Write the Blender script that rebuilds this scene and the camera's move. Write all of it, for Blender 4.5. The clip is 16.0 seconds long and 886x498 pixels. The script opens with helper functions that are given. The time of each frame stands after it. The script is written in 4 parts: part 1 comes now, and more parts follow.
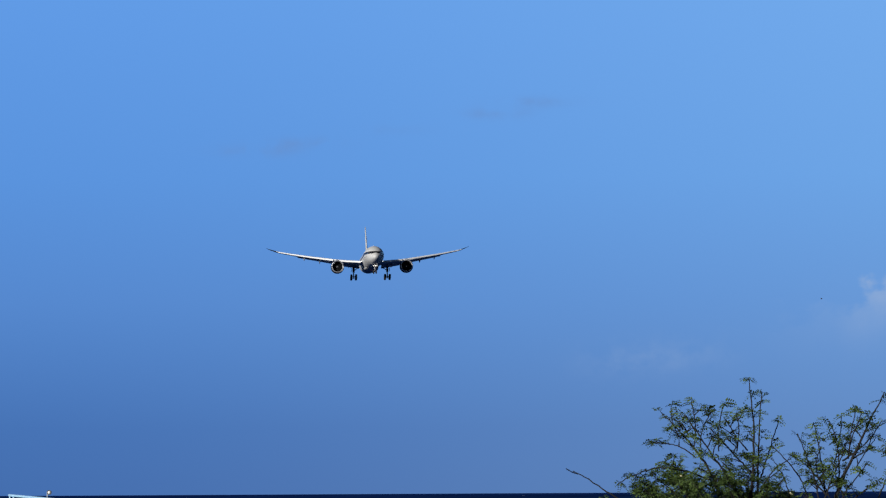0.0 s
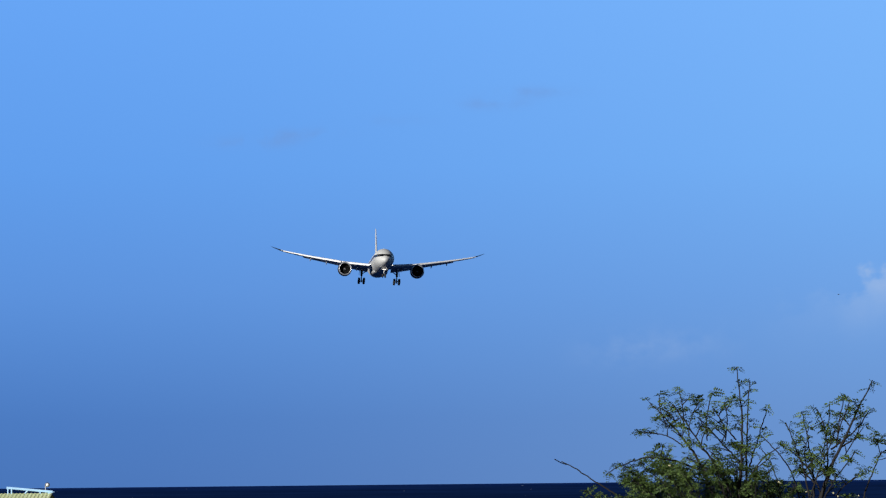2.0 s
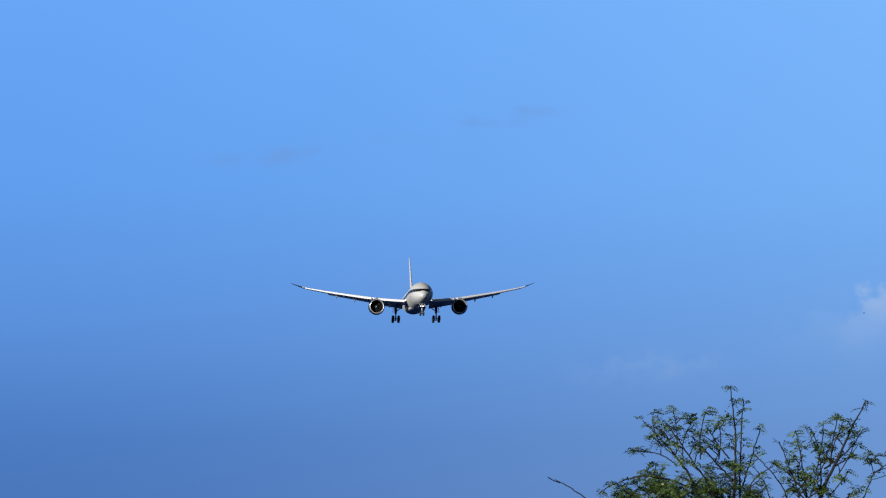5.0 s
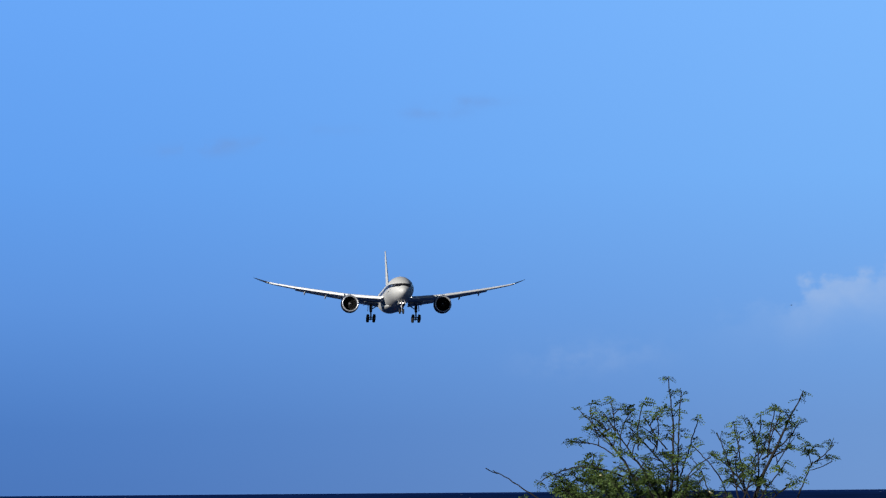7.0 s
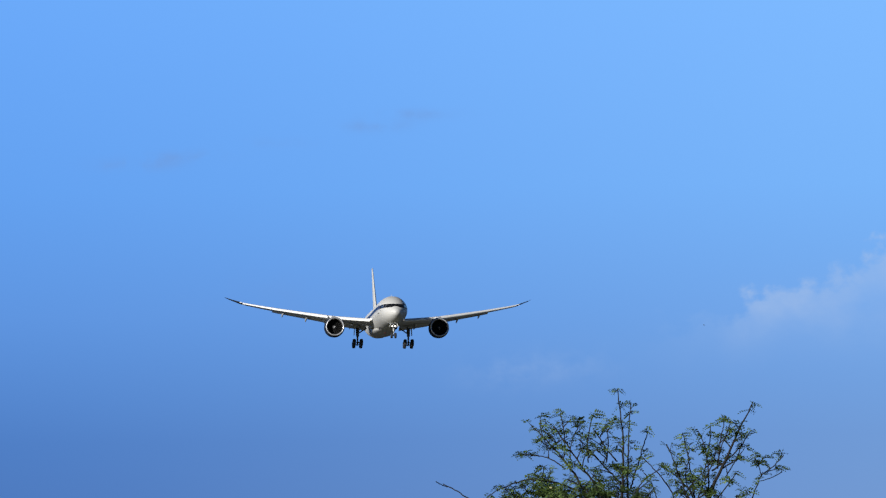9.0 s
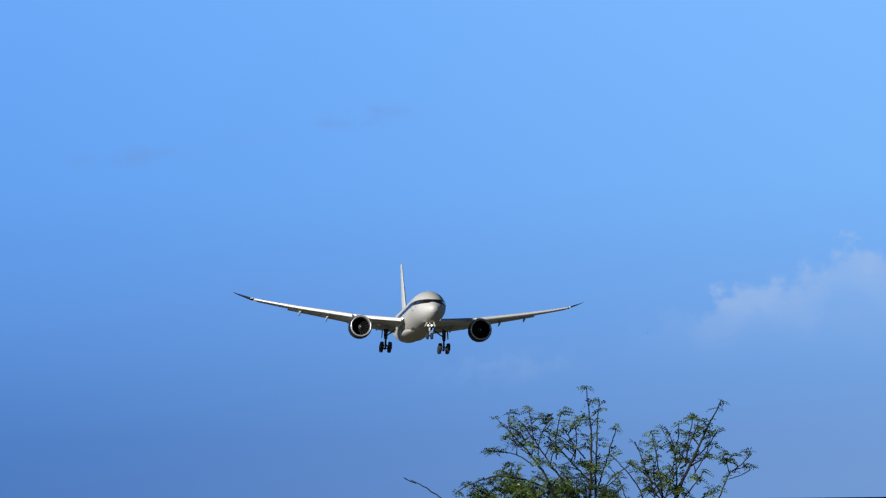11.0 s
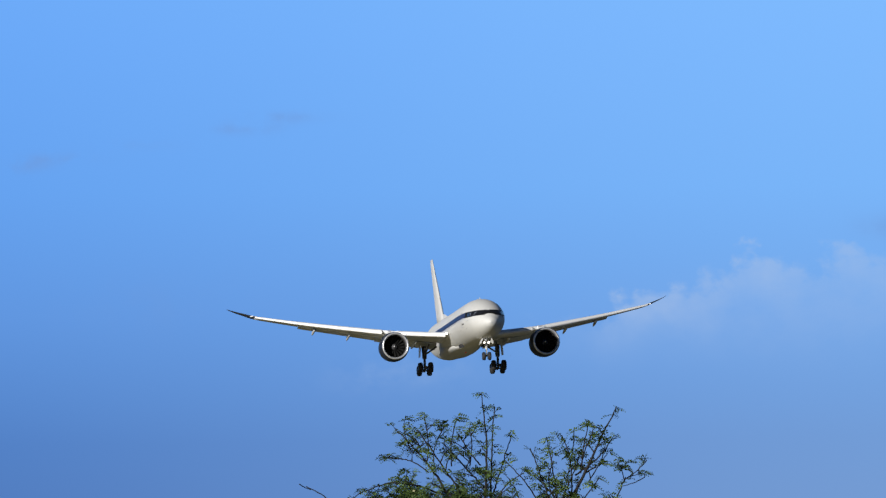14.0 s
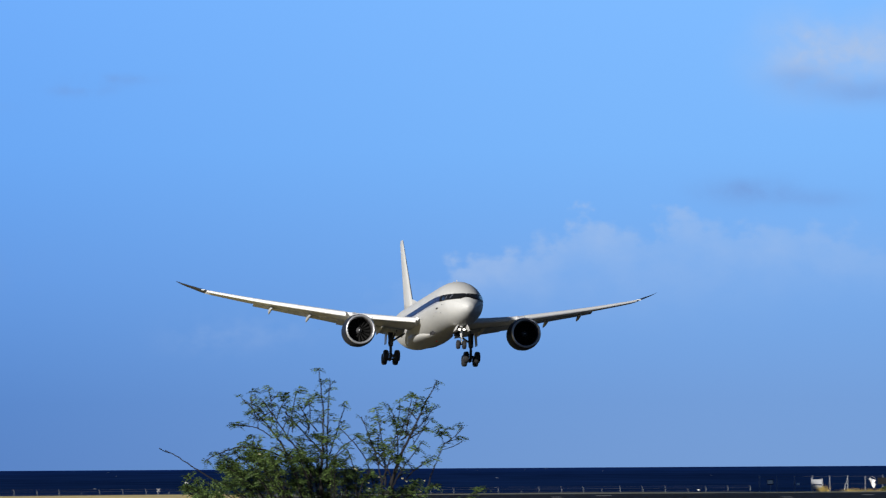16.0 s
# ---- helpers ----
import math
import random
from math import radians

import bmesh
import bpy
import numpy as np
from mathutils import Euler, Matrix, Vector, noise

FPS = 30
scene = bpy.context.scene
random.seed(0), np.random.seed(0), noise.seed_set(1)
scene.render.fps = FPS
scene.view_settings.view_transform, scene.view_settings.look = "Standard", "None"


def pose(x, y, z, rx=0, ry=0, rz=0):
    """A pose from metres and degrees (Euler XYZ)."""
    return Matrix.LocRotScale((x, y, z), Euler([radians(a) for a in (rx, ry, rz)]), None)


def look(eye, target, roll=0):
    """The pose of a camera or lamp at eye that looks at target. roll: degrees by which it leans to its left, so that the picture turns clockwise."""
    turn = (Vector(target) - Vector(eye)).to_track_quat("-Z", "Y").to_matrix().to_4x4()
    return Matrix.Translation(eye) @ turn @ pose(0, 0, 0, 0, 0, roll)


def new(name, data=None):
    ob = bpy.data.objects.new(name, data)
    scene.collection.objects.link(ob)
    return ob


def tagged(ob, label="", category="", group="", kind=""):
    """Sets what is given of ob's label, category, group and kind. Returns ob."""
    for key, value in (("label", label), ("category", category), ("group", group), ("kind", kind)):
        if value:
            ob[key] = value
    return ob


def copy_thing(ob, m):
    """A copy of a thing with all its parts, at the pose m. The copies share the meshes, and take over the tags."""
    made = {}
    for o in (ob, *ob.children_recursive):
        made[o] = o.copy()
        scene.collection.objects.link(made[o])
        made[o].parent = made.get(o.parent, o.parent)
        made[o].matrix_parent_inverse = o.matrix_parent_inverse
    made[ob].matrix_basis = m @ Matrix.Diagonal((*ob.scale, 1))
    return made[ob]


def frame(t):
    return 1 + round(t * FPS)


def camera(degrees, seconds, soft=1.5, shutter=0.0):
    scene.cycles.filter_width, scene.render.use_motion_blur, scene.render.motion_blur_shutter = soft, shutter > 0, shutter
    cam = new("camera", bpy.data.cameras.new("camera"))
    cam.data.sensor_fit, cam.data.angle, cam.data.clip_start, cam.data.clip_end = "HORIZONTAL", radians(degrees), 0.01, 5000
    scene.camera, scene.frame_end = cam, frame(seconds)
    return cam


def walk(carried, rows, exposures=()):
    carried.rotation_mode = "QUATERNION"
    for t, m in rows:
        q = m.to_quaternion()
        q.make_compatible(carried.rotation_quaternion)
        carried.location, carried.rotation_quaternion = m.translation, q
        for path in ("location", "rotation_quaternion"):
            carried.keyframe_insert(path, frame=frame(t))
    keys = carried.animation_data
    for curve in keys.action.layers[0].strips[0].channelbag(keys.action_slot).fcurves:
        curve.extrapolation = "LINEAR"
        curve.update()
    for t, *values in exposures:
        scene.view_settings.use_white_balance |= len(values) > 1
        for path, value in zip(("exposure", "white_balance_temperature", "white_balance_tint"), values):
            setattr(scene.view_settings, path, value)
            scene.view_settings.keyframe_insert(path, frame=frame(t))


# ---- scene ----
EYE_Z = 4.5      # eye height over the airfield


# ---- camera ----
def aim(az, el, roll, back, side):
    """A hand-held telephoto view: bearing and elevation in degrees, metres stepped back and to the side."""
    eye = Vector((side, -back, EYE_Z))
    a, e = radians(az), radians(el)
    way = Vector((math.sin(a) * math.cos(e), math.cos(a) * math.cos(e), math.sin(e)))
    return look(eye, eye + way * 100, roll)


VIEW = [
    (0, -2.787, 2.235, -0.31, 0.00, -0.143),
    (0.5, -2.763, 2.247, -0.11, 0.00, -0.099),
    (1, -2.844, 2.205, -0.37, 0.00, -0.082),
    (1.5, -2.976, 2.136, -0.56, 0.00, 0.017),
    (2, -2.772, 2.145, -0.58, 0.00, -0.055),
    (2.5, -2.749, 2.226, -0.60, 0.00, -0.081),
    (3, -2.690, 2.355, -0.58, 0.00, -0.052),
    (5.5, -2.754, 2.286, -0.45, 0.00, -0.013),
    (6, -2.569, 2.193, -0.64, 0.00, -0.002),
    (6.5, -2.486, 2.179, -0.39, 0.00, 0.077),
    (7, -2.198, 2.227, -0.46, 0.00, 0.026),
    (7.5, -2.054, 2.309, -0.28, 0.00, -0.022),
    (8, -1.895, 2.328, -0.37, 0.00, 0.044),
    (8.5, -1.801, 2.250, -0.47, 0.00, 0.022),
    (9, -1.654, 2.344, -0.72, 0.00, -0.047),
    (11.5, -1.207, 2.307, -0.61, 0.00, -0.016),
    (12, -0.756, 2.354, -0.85, 0.00, -0.041),
    (12.5, -0.661, 2.362, -0.65, 0.00, 0.030),
    (13, -0.508, 2.336, -0.53, 0.00, 0.017),
    (13.5, -0.407, 2.457, -0.62, 0.00, 0.021),
    (14, -0.417, 2.363, -0.57, 0.00, 0.026),
    (14.5, 0.218, 2.148, -0.37, 1.12, 0.025),
    (15, 0.429, 1.943, -0.76, 2.59, 0.106),
    (15.5, 0.683, 2.003, -0.37, 5.11, 0.051),
    (16, 1.155, 1.995, -0.34, 7.86, -0.027),
]
cam = camera(8.4, 16.0, soft=1.25, shutter=0.4)
walk(cam, [(t, aim(az, el, roll, back, side)) for t, az, el, roll, back, side in VIEW],
     exposures=[(0.0, -0.17), (1.0, -0.05), (1.5, 0.0), (2.0, 0.04), (3.0, 0.08), (5.5, 0.04), (9.0, 0.09), (12.0, 0.07), (14.0, 0.07), (15.0, 0.07), (16.0, 0.1)])

# ---- world and sun ----
SUN_AZ, SUN_EL = 212.5, 15.5     # bearing from +Y clockwise, and height, in degrees
world = bpy.data.worlds.new("sky")
scene.world = world
world.use_nodes = True
wn = world.node_tree.nodes
sky = wn.new("ShaderNodeTexSky")
sky.sky_type, sky.sun_disc = "NISHITA", False
sky.air_density, sky.dust_density, sky.ozone_density = 0.3, 0.0, 3.0
sky.sun_elevation, sky.sun_rotation = radians(SUN_EL), radians(SUN_AZ)
world.node_tree.links.new(sky.outputs["Color"], wn["Background"].inputs["Color"])
wn["Background"].inputs["Strength"].default_value = 0.05
sun_data = bpy.data.lights.new("sun", "SUN")
sun_data.energy, sun_data.angle, sun_data.color = 5.0, radians(0.5), (1.0, 0.965, 0.915)
sun = new("sun", sun_data)
sv = Vector((math.sin(radians(SUN_AZ)) * math.cos(radians(SUN_EL)),
             math.cos(radians(SUN_AZ)) * math.cos(radians(SUN_EL)), math.sin(radians(SUN_EL))))
sun.matrix_world = look(sv * 300, (0, 0, 0))


# ---- materials ----
def lin(r, g, b):
    f = lambda c: (c / 255 / 12.92) if c <= 10 else ((c / 255 + 0.055) / 1.055) ** 2.4
    return (f(r), f(g), f(b), 1.0)


def paint(name, base, rough=0.5, metal=0.0, vary=0.12, scale=1.5, fine=40.0, bump=0.0, spec=0.5, coat=0.0, tint=None, island=0.0):
    """A procedural surface: base colour varied at two scales, roughness and relief."""
    m = bpy.data.materials.new(name)
    m.use_nodes = True
    nt = m.node_tree
    p = nt.nodes["Principled BSDF"]
    tc = nt.nodes.new("ShaderNodeTexCoord")
    n1, n2 = nt.nodes.new("ShaderNodeTexNoise"), nt.nodes.new("ShaderNodeTexNoise")
    n1.inputs["Scale"].default_value, n1.inputs["Detail"].default_value = scale, 4
    n2.inputs["Scale"].default_value, n2.inputs["Detail"].default_value = fine, 3
    add = nt.nodes.new("ShaderNodeMath")
    add.operation = "ADD"
    for k, n in enumerate((n1, n2)):
        nt.links.new(tc.outputs["Object"], n.inputs["Vector"])
        nt.links.new(n.outputs["Fac"], add.inputs[k])
    ramp = nt.nodes.new("ShaderNodeMapRange")
    ramp.inputs["From Min"].default_value, ramp.inputs["From Max"].default_value = 0.7, 1.3
    nt.links.new(add.outputs[0], ramp.inputs["Value"])
    mix = nt.nodes.new("ShaderNodeMix")
    mix.data_type = "RGBA"
    lo = [c * (1 - vary) for c in base[:3]]
    hi = [min(1, c * (1 + vary)) for c in (tint or base)[:3]]
    mix.inputs["A"].default_value, mix.inputs["B"].default_value = (*lo, 1), (*hi, 1)
    nt.links.new(ramp.outputs["Result"], mix.inputs["Factor"])
    out = mix.outputs["Result"]
    if island:
        geo = nt.nodes.new("ShaderNodeNewGeometry")
        hsv = nt.nodes.new("ShaderNodeHueSaturation")
        mr = nt.nodes.new("ShaderNodeMapRange")
        mr.inputs["To Min"].default_value, mr.inputs["To Max"].default_value = 1 - island, 1 + island
        nt.links.new(geo.outputs["Random Per Island"], mr.inputs["Value"])
        nt.links.new(mr.outputs["Result"], hsv.inputs["Value"])
        nt.links.new(out, hsv.inputs["Color"])
        out = hsv.outputs["Color"]
    nt.links.new(out, p.inputs["Base Color"])
    p.inputs["Roughness"].default_value, p.inputs["Metallic"].default_value = rough, metal
    p.inputs["Specular IOR Level"].default_value = spec
    p.inputs["Coat Weight"].default_value = coat
    if bump:
        bn = nt.nodes.new("ShaderNodeBump")
        bn.inputs["Strength"].default_value = bump
        nt.links.new(n2.outputs["Fac"], bn.inputs["Height"])
        nt.links.new(bn.outputs["Normal"], p.inputs["Normal"])
    return m


def glowing(name, colour, strength):
    m = bpy.data.materials.new(name)
    m.use_nodes = True
    p = m.node_tree.nodes["Principled BSDF"]
    p.inputs["Base Color"].default_value = (*colour, 1)
    p.inputs["Emission Color"].default_value = (*colour, 1)
    p.inputs["Emission Strength"].default_value = strength
    return m


WHITE = paint("aircraft_white", (0.56, 0.56, 0.54), 0.6, vary=0.07, scale=0.35, fine=6, spec=0.3)
WING_GREY = paint("wing_grey", (0.67, 0.68, 0.69), 0.4, vary=0.07, scale=0.5, fine=8)
SLAT = paint("slat_paint", (0.84, 0.84, 0.82), 0.5, metal=0.0, vary=0.05, scale=0.7, fine=9)
FLAP = paint("flap_grey", (0.50, 0.515, 0.525), 0.45, vary=0.08, scale=0.7, fine=9)
TIP_DARK = paint("tip_dark_grey", (0.035, 0.038, 0.045), 0.45, vary=0.2, scale=1, fine=10)
NAVY = paint("stripe_navy", (0.018, 0.026, 0.075), 0.5, vary=0.15, scale=0.5, fine=8, spec=0.25)
STRIPE_EDGE = paint("stripe_silver_grey", (0.32, 0.34, 0.42), 0.35, vary=0.1, scale=0.5, fine=8)
GLASS = paint("cockpit_glass", (0.012, 0.013, 0.016), 0.25, vary=0.1, scale=1, fine=9, spec=0.4)
NACELLE = paint("nacelle_paint", (0.018, 0.022, 0.034), 0.55, vary=0.15, scale=0.6, fine=9, spec=0.2)
LIP = paint("polished_lip", (0.58, 0.59, 0.61), 0.34, metal=0.7, vary=0.05, scale=1, fine=12)
DUCT = paint("inlet_duct", (0.04, 0.037, 0.037), 0.5, vary=0.15, scale=1.5, fine=14)
BLADE = paint("fan_blade", (0.005, 0.005, 0.005), 0.7, metal=0.0, vary=0.2, scale=2, fine=18, spec=0.15)
SPINNER = paint("spinner_grey", (0.08, 0.08, 0.085), 0.4, vary=0.1, scale=2, fine=18)
GEAR = paint("gear_paint", (0.06, 0.062, 0.065), 0.45, metal=0.2, vary=0.2, scale=3, fine=20)
GEAR_LIGHT = paint("gear_light_paint", (0.62, 0.62, 0.60), 0.4, metal=0.1, vary=0.15, scale=3, fine=20)
RUBBER = paint("tyre_rubber", (0.014, 0.014, 0.015), 0.8, vary=0.3, scale=4, fine=30, bump=0.2)
DARK = paint("dark_cavity", (0.02, 0.02, 0.022), 0.7, vary=0.3, scale=2, fine=15)
LIGHT_ON = glowing("landing_light", (1.0, 0.93, 0.82), 2.6)
BEACON = glowing("red_beacon", (1.0, 0.08, 0.04), 0.03)
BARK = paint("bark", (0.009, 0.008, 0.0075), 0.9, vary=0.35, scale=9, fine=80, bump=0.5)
LEAF = paint("leaf", (0.022, 0.049, 0.019), 0.55, vary=0.3, scale=2.5, fine=30, tint=(0.096, 0.146, 0.038), island=0.55, spec=0.2)
nt = LEAF.node_tree          # thin leaves let some light through
lt, lmix = nt.nodes.new("ShaderNodeBsdfTranslucent"), nt.nodes.new("ShaderNodeMixShader")
lmix.inputs["Fac"].default_value = 0.3
nt.links.new(nt.nodes["Principled BSDF"].inputs["Base Color"].links[0].from_socket, lt.inputs["Color"])
nt.links.new(nt.nodes["Principled BSDF"].outputs[0], lmix.inputs[1])
nt.links.new(lt.outputs[0], lmix.inputs[2])
nt.links.new(lmix.outputs[0], nt.nodes["Material Output"].inputs["Surface"])
CATKIN = paint("catkin", (0.52, 0.49, 0.28), 0.7, vary=0.2, scale=9, fine=60)
STEEL = paint("galvanised_steel", (0.34, 0.37, 0.41), 0.55, metal=0.0, vary=0.2, scale=1, fine=12)
POST_GREY = paint("weathered_post", (0.18, 0.21, 0.23), 0.7, vary=0.25, scale=0.7, fine=9)
WIRE_DARK = paint("old_wire", (0.09, 0.09, 0.085), 0.7, vary=0.25, scale=0.7, fine=9)
CREAM = paint("cream_sheet_metal", (0.52, 0.56, 0.30), 0.5, vary=0.1, scale=0.8, fine=7)
PALE_BLUE = paint("pale_blue_paint", (0.34, 0.55, 0.78), 0.5, vary=0.1, scale=1, fine=9)
SIGN_WHITE = paint("sign_white", (0.78, 0.79, 0.78), 0.5, vary=0.08, scale=1.2, fine=12)
SIGN_PALE = paint("weathered_sign_face", (0.28, 0.29, 0.31), 0.6, vary=0.12, scale=1.2, fine=12)
SIGN_GREY = paint("sign_grey_bars", (0.25, 0.26, 0.28), 0.6, vary=0.15, scale=2, fine=12)
BLACK_PAINT = paint("black_board", (0.007, 0.007, 0.008), 0.7, vary=0.2, scale=2, fine=14, spec=0.2)
CLOTH = paint("white_cloth", (0.85, 0.85, 0.83), 0.8, vary=0.05, scale=3, fine=30, bump=0.2)
SHRUB = paint("shrub_leaf", (0.035, 0.055, 0.018), 0.7, vary=0.3, scale=1.5, fine=9, island=0.4)
STRAW = paint("dry_tuft", (0.42, 0.31, 0.09), 0.8, vary=0.25, scale=1.5, fine=9, island=0.3)
ASPHALT = paint("asphalt", (0.014, 0.014, 0.017), 0.95, vary=0.35, scale=0.03, fine=0.5, bump=0.1, spec=0.03)
MARKING = paint("runway_marking", (0.22, 0.22, 0.215), 0.7, vary=0.15, scale=0.4, fine=3)
SHOULDER = paint("pale_shoulder", (0.15, 0.145, 0.10), 0.85, vary=0.2, scale=0.1, fine=1.2)
GRASS = paint("dry_grass_ground", (0.62, 0.46, 0.15), 0.9, vary=0.2, scale=0.05, fine=0.6, bump=0.3, tint=(0.76, 0.60, 0.22))
SCRUB = paint("scrub_ground", (0.09, 0.085, 0.04), 0.9, vary=0.35, scale=0.05, fine=0.6, bump=0.3)
FOAM = paint("foam", (0.3, 0.34, 0.4), 0.8, vary=0.1, scale=0.5, fine=4)
FEATHER_DARK = paint("dark_feathers", (0.03, 0.03, 0.032), 0.8, vary=0.2, scale=5, fine=40)
FEATHER_WHITE = paint("white_feathers", (0.8, 0.8, 0.78), 0.8, vary=0.1, scale=5, fine=40)


def sea_material():
    m = paint("sea_water", (0.0050, 0.018, 0.074), 0.7, vary=0.3, scale=0.012, fine=0.11, spec=0.0, tint=(0.0070, 0.0235, 0.090))
    nt = m.node_tree
    for n in nt.nodes:
        if n.bl_idname == "ShaderNodeTexNoise":      # long crests, seen side on
            mp = nt.nodes.new("ShaderNodeMapping")
            mp.inputs["Scale"].default_value = (0.35, 0.12, 1)
            src = n.inputs["Vector"].links[0].from_socket
            nt.links.new(src, mp.inputs["Vector"])
            nt.links.new(mp.outputs["Vector"], n.inputs["Vector"])
    return m


SEA = sea_material()


def sky_material():
    """The far sky: blue that deepens towards the sea, with thin bright and grey clouds. One degree is 85.5 m on the sheet."""
    m = bpy.data.materials.new("far_sky")
    m.use_nodes = True
    nt = m.node_tree
    nt.nodes.clear()
    L = nt.links.new

    def num(op, a, b=None, c=None):
        n = nt.nodes.new("ShaderNodeMath")
        n.operation = op
        for k, v in enumerate((a, b, c)):
            if v is None:
                continue
            if isinstance(v, (int, float)):
                n.inputs[k].default_value = v
            else:
                L(v, n.inputs[k])
        return n.outputs[0]

    tc = nt.nodes.new("ShaderNodeTexCoord")
    sep = nt.nodes.new("ShaderNodeSeparateXYZ")
    L(tc.outputs["Object"], sep.inputs[0])
    az = num("DIVIDE", sep.outputs["X"], 85.5)
    el = num("DIVIDE", sep.outputs["Z"], 85.5)

    def ramp(fac, stops):
        r = nt.nodes.new("ShaderNodeValToRGB")
        while len(r.color_ramp.elements) < len(stops):
            r.color_ramp.elements.new(0.5)
        for e, (p, c) in zip(r.color_ramp.elements, stops):
            e.position, e.color = p, lin(*c)
        L(fac, r.inputs["Fac"])
        return r.outputs["Color"]

    def blend(f, a, b):
        n = nt.nodes.new("ShaderNodeMix")
        n.data_type = "RGBA"
        for s, v in ((n.inputs["Factor"], f), (n.inputs["A"], a), (n.inputs["B"], b)):
            if isinstance(v, tuple):
                s.default_value = v
            elif isinstance(v, (int, float)):
                s.default_value = v
            else:
                L(v, s)
        return n.outputs["Result"]

    e01 = num("DIVIDE", el, 6.0)
    west = ramp(e01, [(0.0, (72, 116, 184)), (0.1, (74, 121, 191)), (0.3, (90, 143, 217)), (0.5, (95, 155, 233)), (0.75, (101, 162, 241)), (1.0, (107, 168, 244))])
    east = ramp(e01, [(0.0, (115, 153, 207)), (0.1, (113, 154, 211)), (0.3, (114, 165, 229)), (0.5, (120, 178, 244)), (0.75, (124, 182, 249)), (1.0, (128, 186, 249))])
    mr = nt.nodes.new("ShaderNodeMapRange")
    mr.interpolation_type = "SMOOTHSTEP"
    mr.inputs["From Min"].default_value, mr.inputs["From Max"].default_value = -8.0, 5.5
    L(az, mr.inputs["Value"])
    colour = blend(mr.outputs["Result"], west, east)

    vec = nt.nodes.new("ShaderNodeCombineXYZ")
    L(az, vec.inputs["X"])
    L(num("MULTIPLY", el, 1.15), vec.inputs["Y"])
    puff = nt.nodes.new("ShaderNodeTexNoise")
    puff.inputs["Scale"].default_value, puff.inputs["Detail"].default_value = 2.7, 6
    puff.inputs["Roughness"].default_value = 0.55
    L(vec.outputs[0], puff.inputs["Vector"])

    def patch(a0, e0, ra, re, gain):
        """A soft oval, broken by the noise."""
        da = num("DIVIDE", num("SUBTRACT", az, a0), ra)
        de = num("DIVIDE", num("SUBTRACT", el, e0), re)
        r2 = num("ADD", num("MULTIPLY", da, da), num("MULTIPLY", de, de))
        soft = num("POWER", 2.718, num("MULTIPLY", r2, -1.0))
        lumps = num("MAXIMUM", 0.0, num("MULTIPLY_ADD", puff.outputs["Fac"], 4.0, -1.55))
        return num("MULTIPLY", num("MULTIPLY", soft, lumps), gain)

    def mist(a0, e0, ra, re, gain):
        """A soft oval with little break-up."""
        da = num("DIVIDE", num("SUBTRACT", az, a0), ra)
        de = num("DIVIDE", num("SUBTRACT", el, e0), re)
        r2 = num("ADD", num("MULTIPLY", da, da), num("MULTIPLY", de, de))
        body = num("MULTIPLY_ADD", puff.outputs["Fac"], 1.6, 0.1)
        return num("MULTIPLY", num("MULTIPLY", num("POWER", 2.718, num("MULTIPLY", r2, -1.0)), body), gain)

    def total(items):
        s = items[0]
        for i in items[1:]:
            s = num("ADD", s, i)
        return num("MINIMUM", s, 0.85)

    def bank(stops, depth, gain):
        """A heaped cloud bank: crisp broken tops at heights (azimuth share of 6, degrees), thinning downwards."""
        r = nt.nodes.new("ShaderNodeValToRGB")
        r.color_ramp.interpolation = "EASE"
        while len(r.color_ramp.elements) < len(stops):
            r.color_ramp.elements.new(0.5)
        for k, (p, h, g) in zip(r.color_ramp.elements, stops):
            k.position, k.color = p / 6.0, (h / 4.0, g, 0, 1)
        L(num("DIVIDE", az, 6.0), r.inputs["Fac"])
        sp = nt.nodes.new("ShaderNodeSeparateColor")
        L(r.outputs["Color"], sp.inputs[0])
        below = num("SUBTRACT", num("MULTIPLY", sp.outputs["Red"], 4.0), el)
        ragged = num("MULTIPLY_ADD", num("SUBTRACT", puff.outputs["Fac"], 0.5), 1.1, below)
        edge = nt.nodes.new("ShaderNodeMapRange")
        edge.interpolation_type = "SMOOTHSTEP"
        edge.inputs["From Min"].default_value, edge.inputs["From Max"].default_value = -0.06, 0.16
        L(ragged, edge.inputs["Value"])
        q = num("DIVIDE", num("MAXIMUM", 0.0, below), depth)
        fade = num("POWER", 2.718, num("MULTIPLY", num("MULTIPLY", q, q), -1.0))
        body = num("MULTIPLY_ADD", puff.outputs["Fac"], 1.3, 0.1)
        return num("MULTIPLY", num("MULTIPLY", num("MULTIPLY", edge.outputs["Result"], fade), body), num("MULTIPLY", sp.outputs["Green"], gain))

    pale = total([mist(4.6, 3.92, 0.42, 0.34, 0.6), mist(5.25, 3.85, 0.4, 0.3, 0.5), mist(5.9, 4.0, 0.5, 0.4, 0.5), patch(4.85, 3.95, 0.5, 0.3, 0.4),
                  bank([(0.0, 1.6, 0.0), (0.9, 1.72, 0.15), (1.33, 1.98, 0.9), (1.65, 2.1, 1.0), (2.05, 2.06, 0.55), (2.5, 2.42, 1.0), (2.9, 2.26, 0.6), (3.3, 2.36, 0.6), (4.6, 2.25, 0.35), (6.0, 2.1, 0.25)], 0.40, 0.72),
                  mist(2.9, 1.72, 1.3, 0.36, 0.16), mist(4.8, 1.95, 1.0, 0.3, 0.16), patch(-1.05, 1.24, 0.4, 0.16, 0.2), patch(-0.45, 1.3, 0.4, 0.16, 0.13)])
    colour = blend(pale, colour, lin(164, 188, 224))
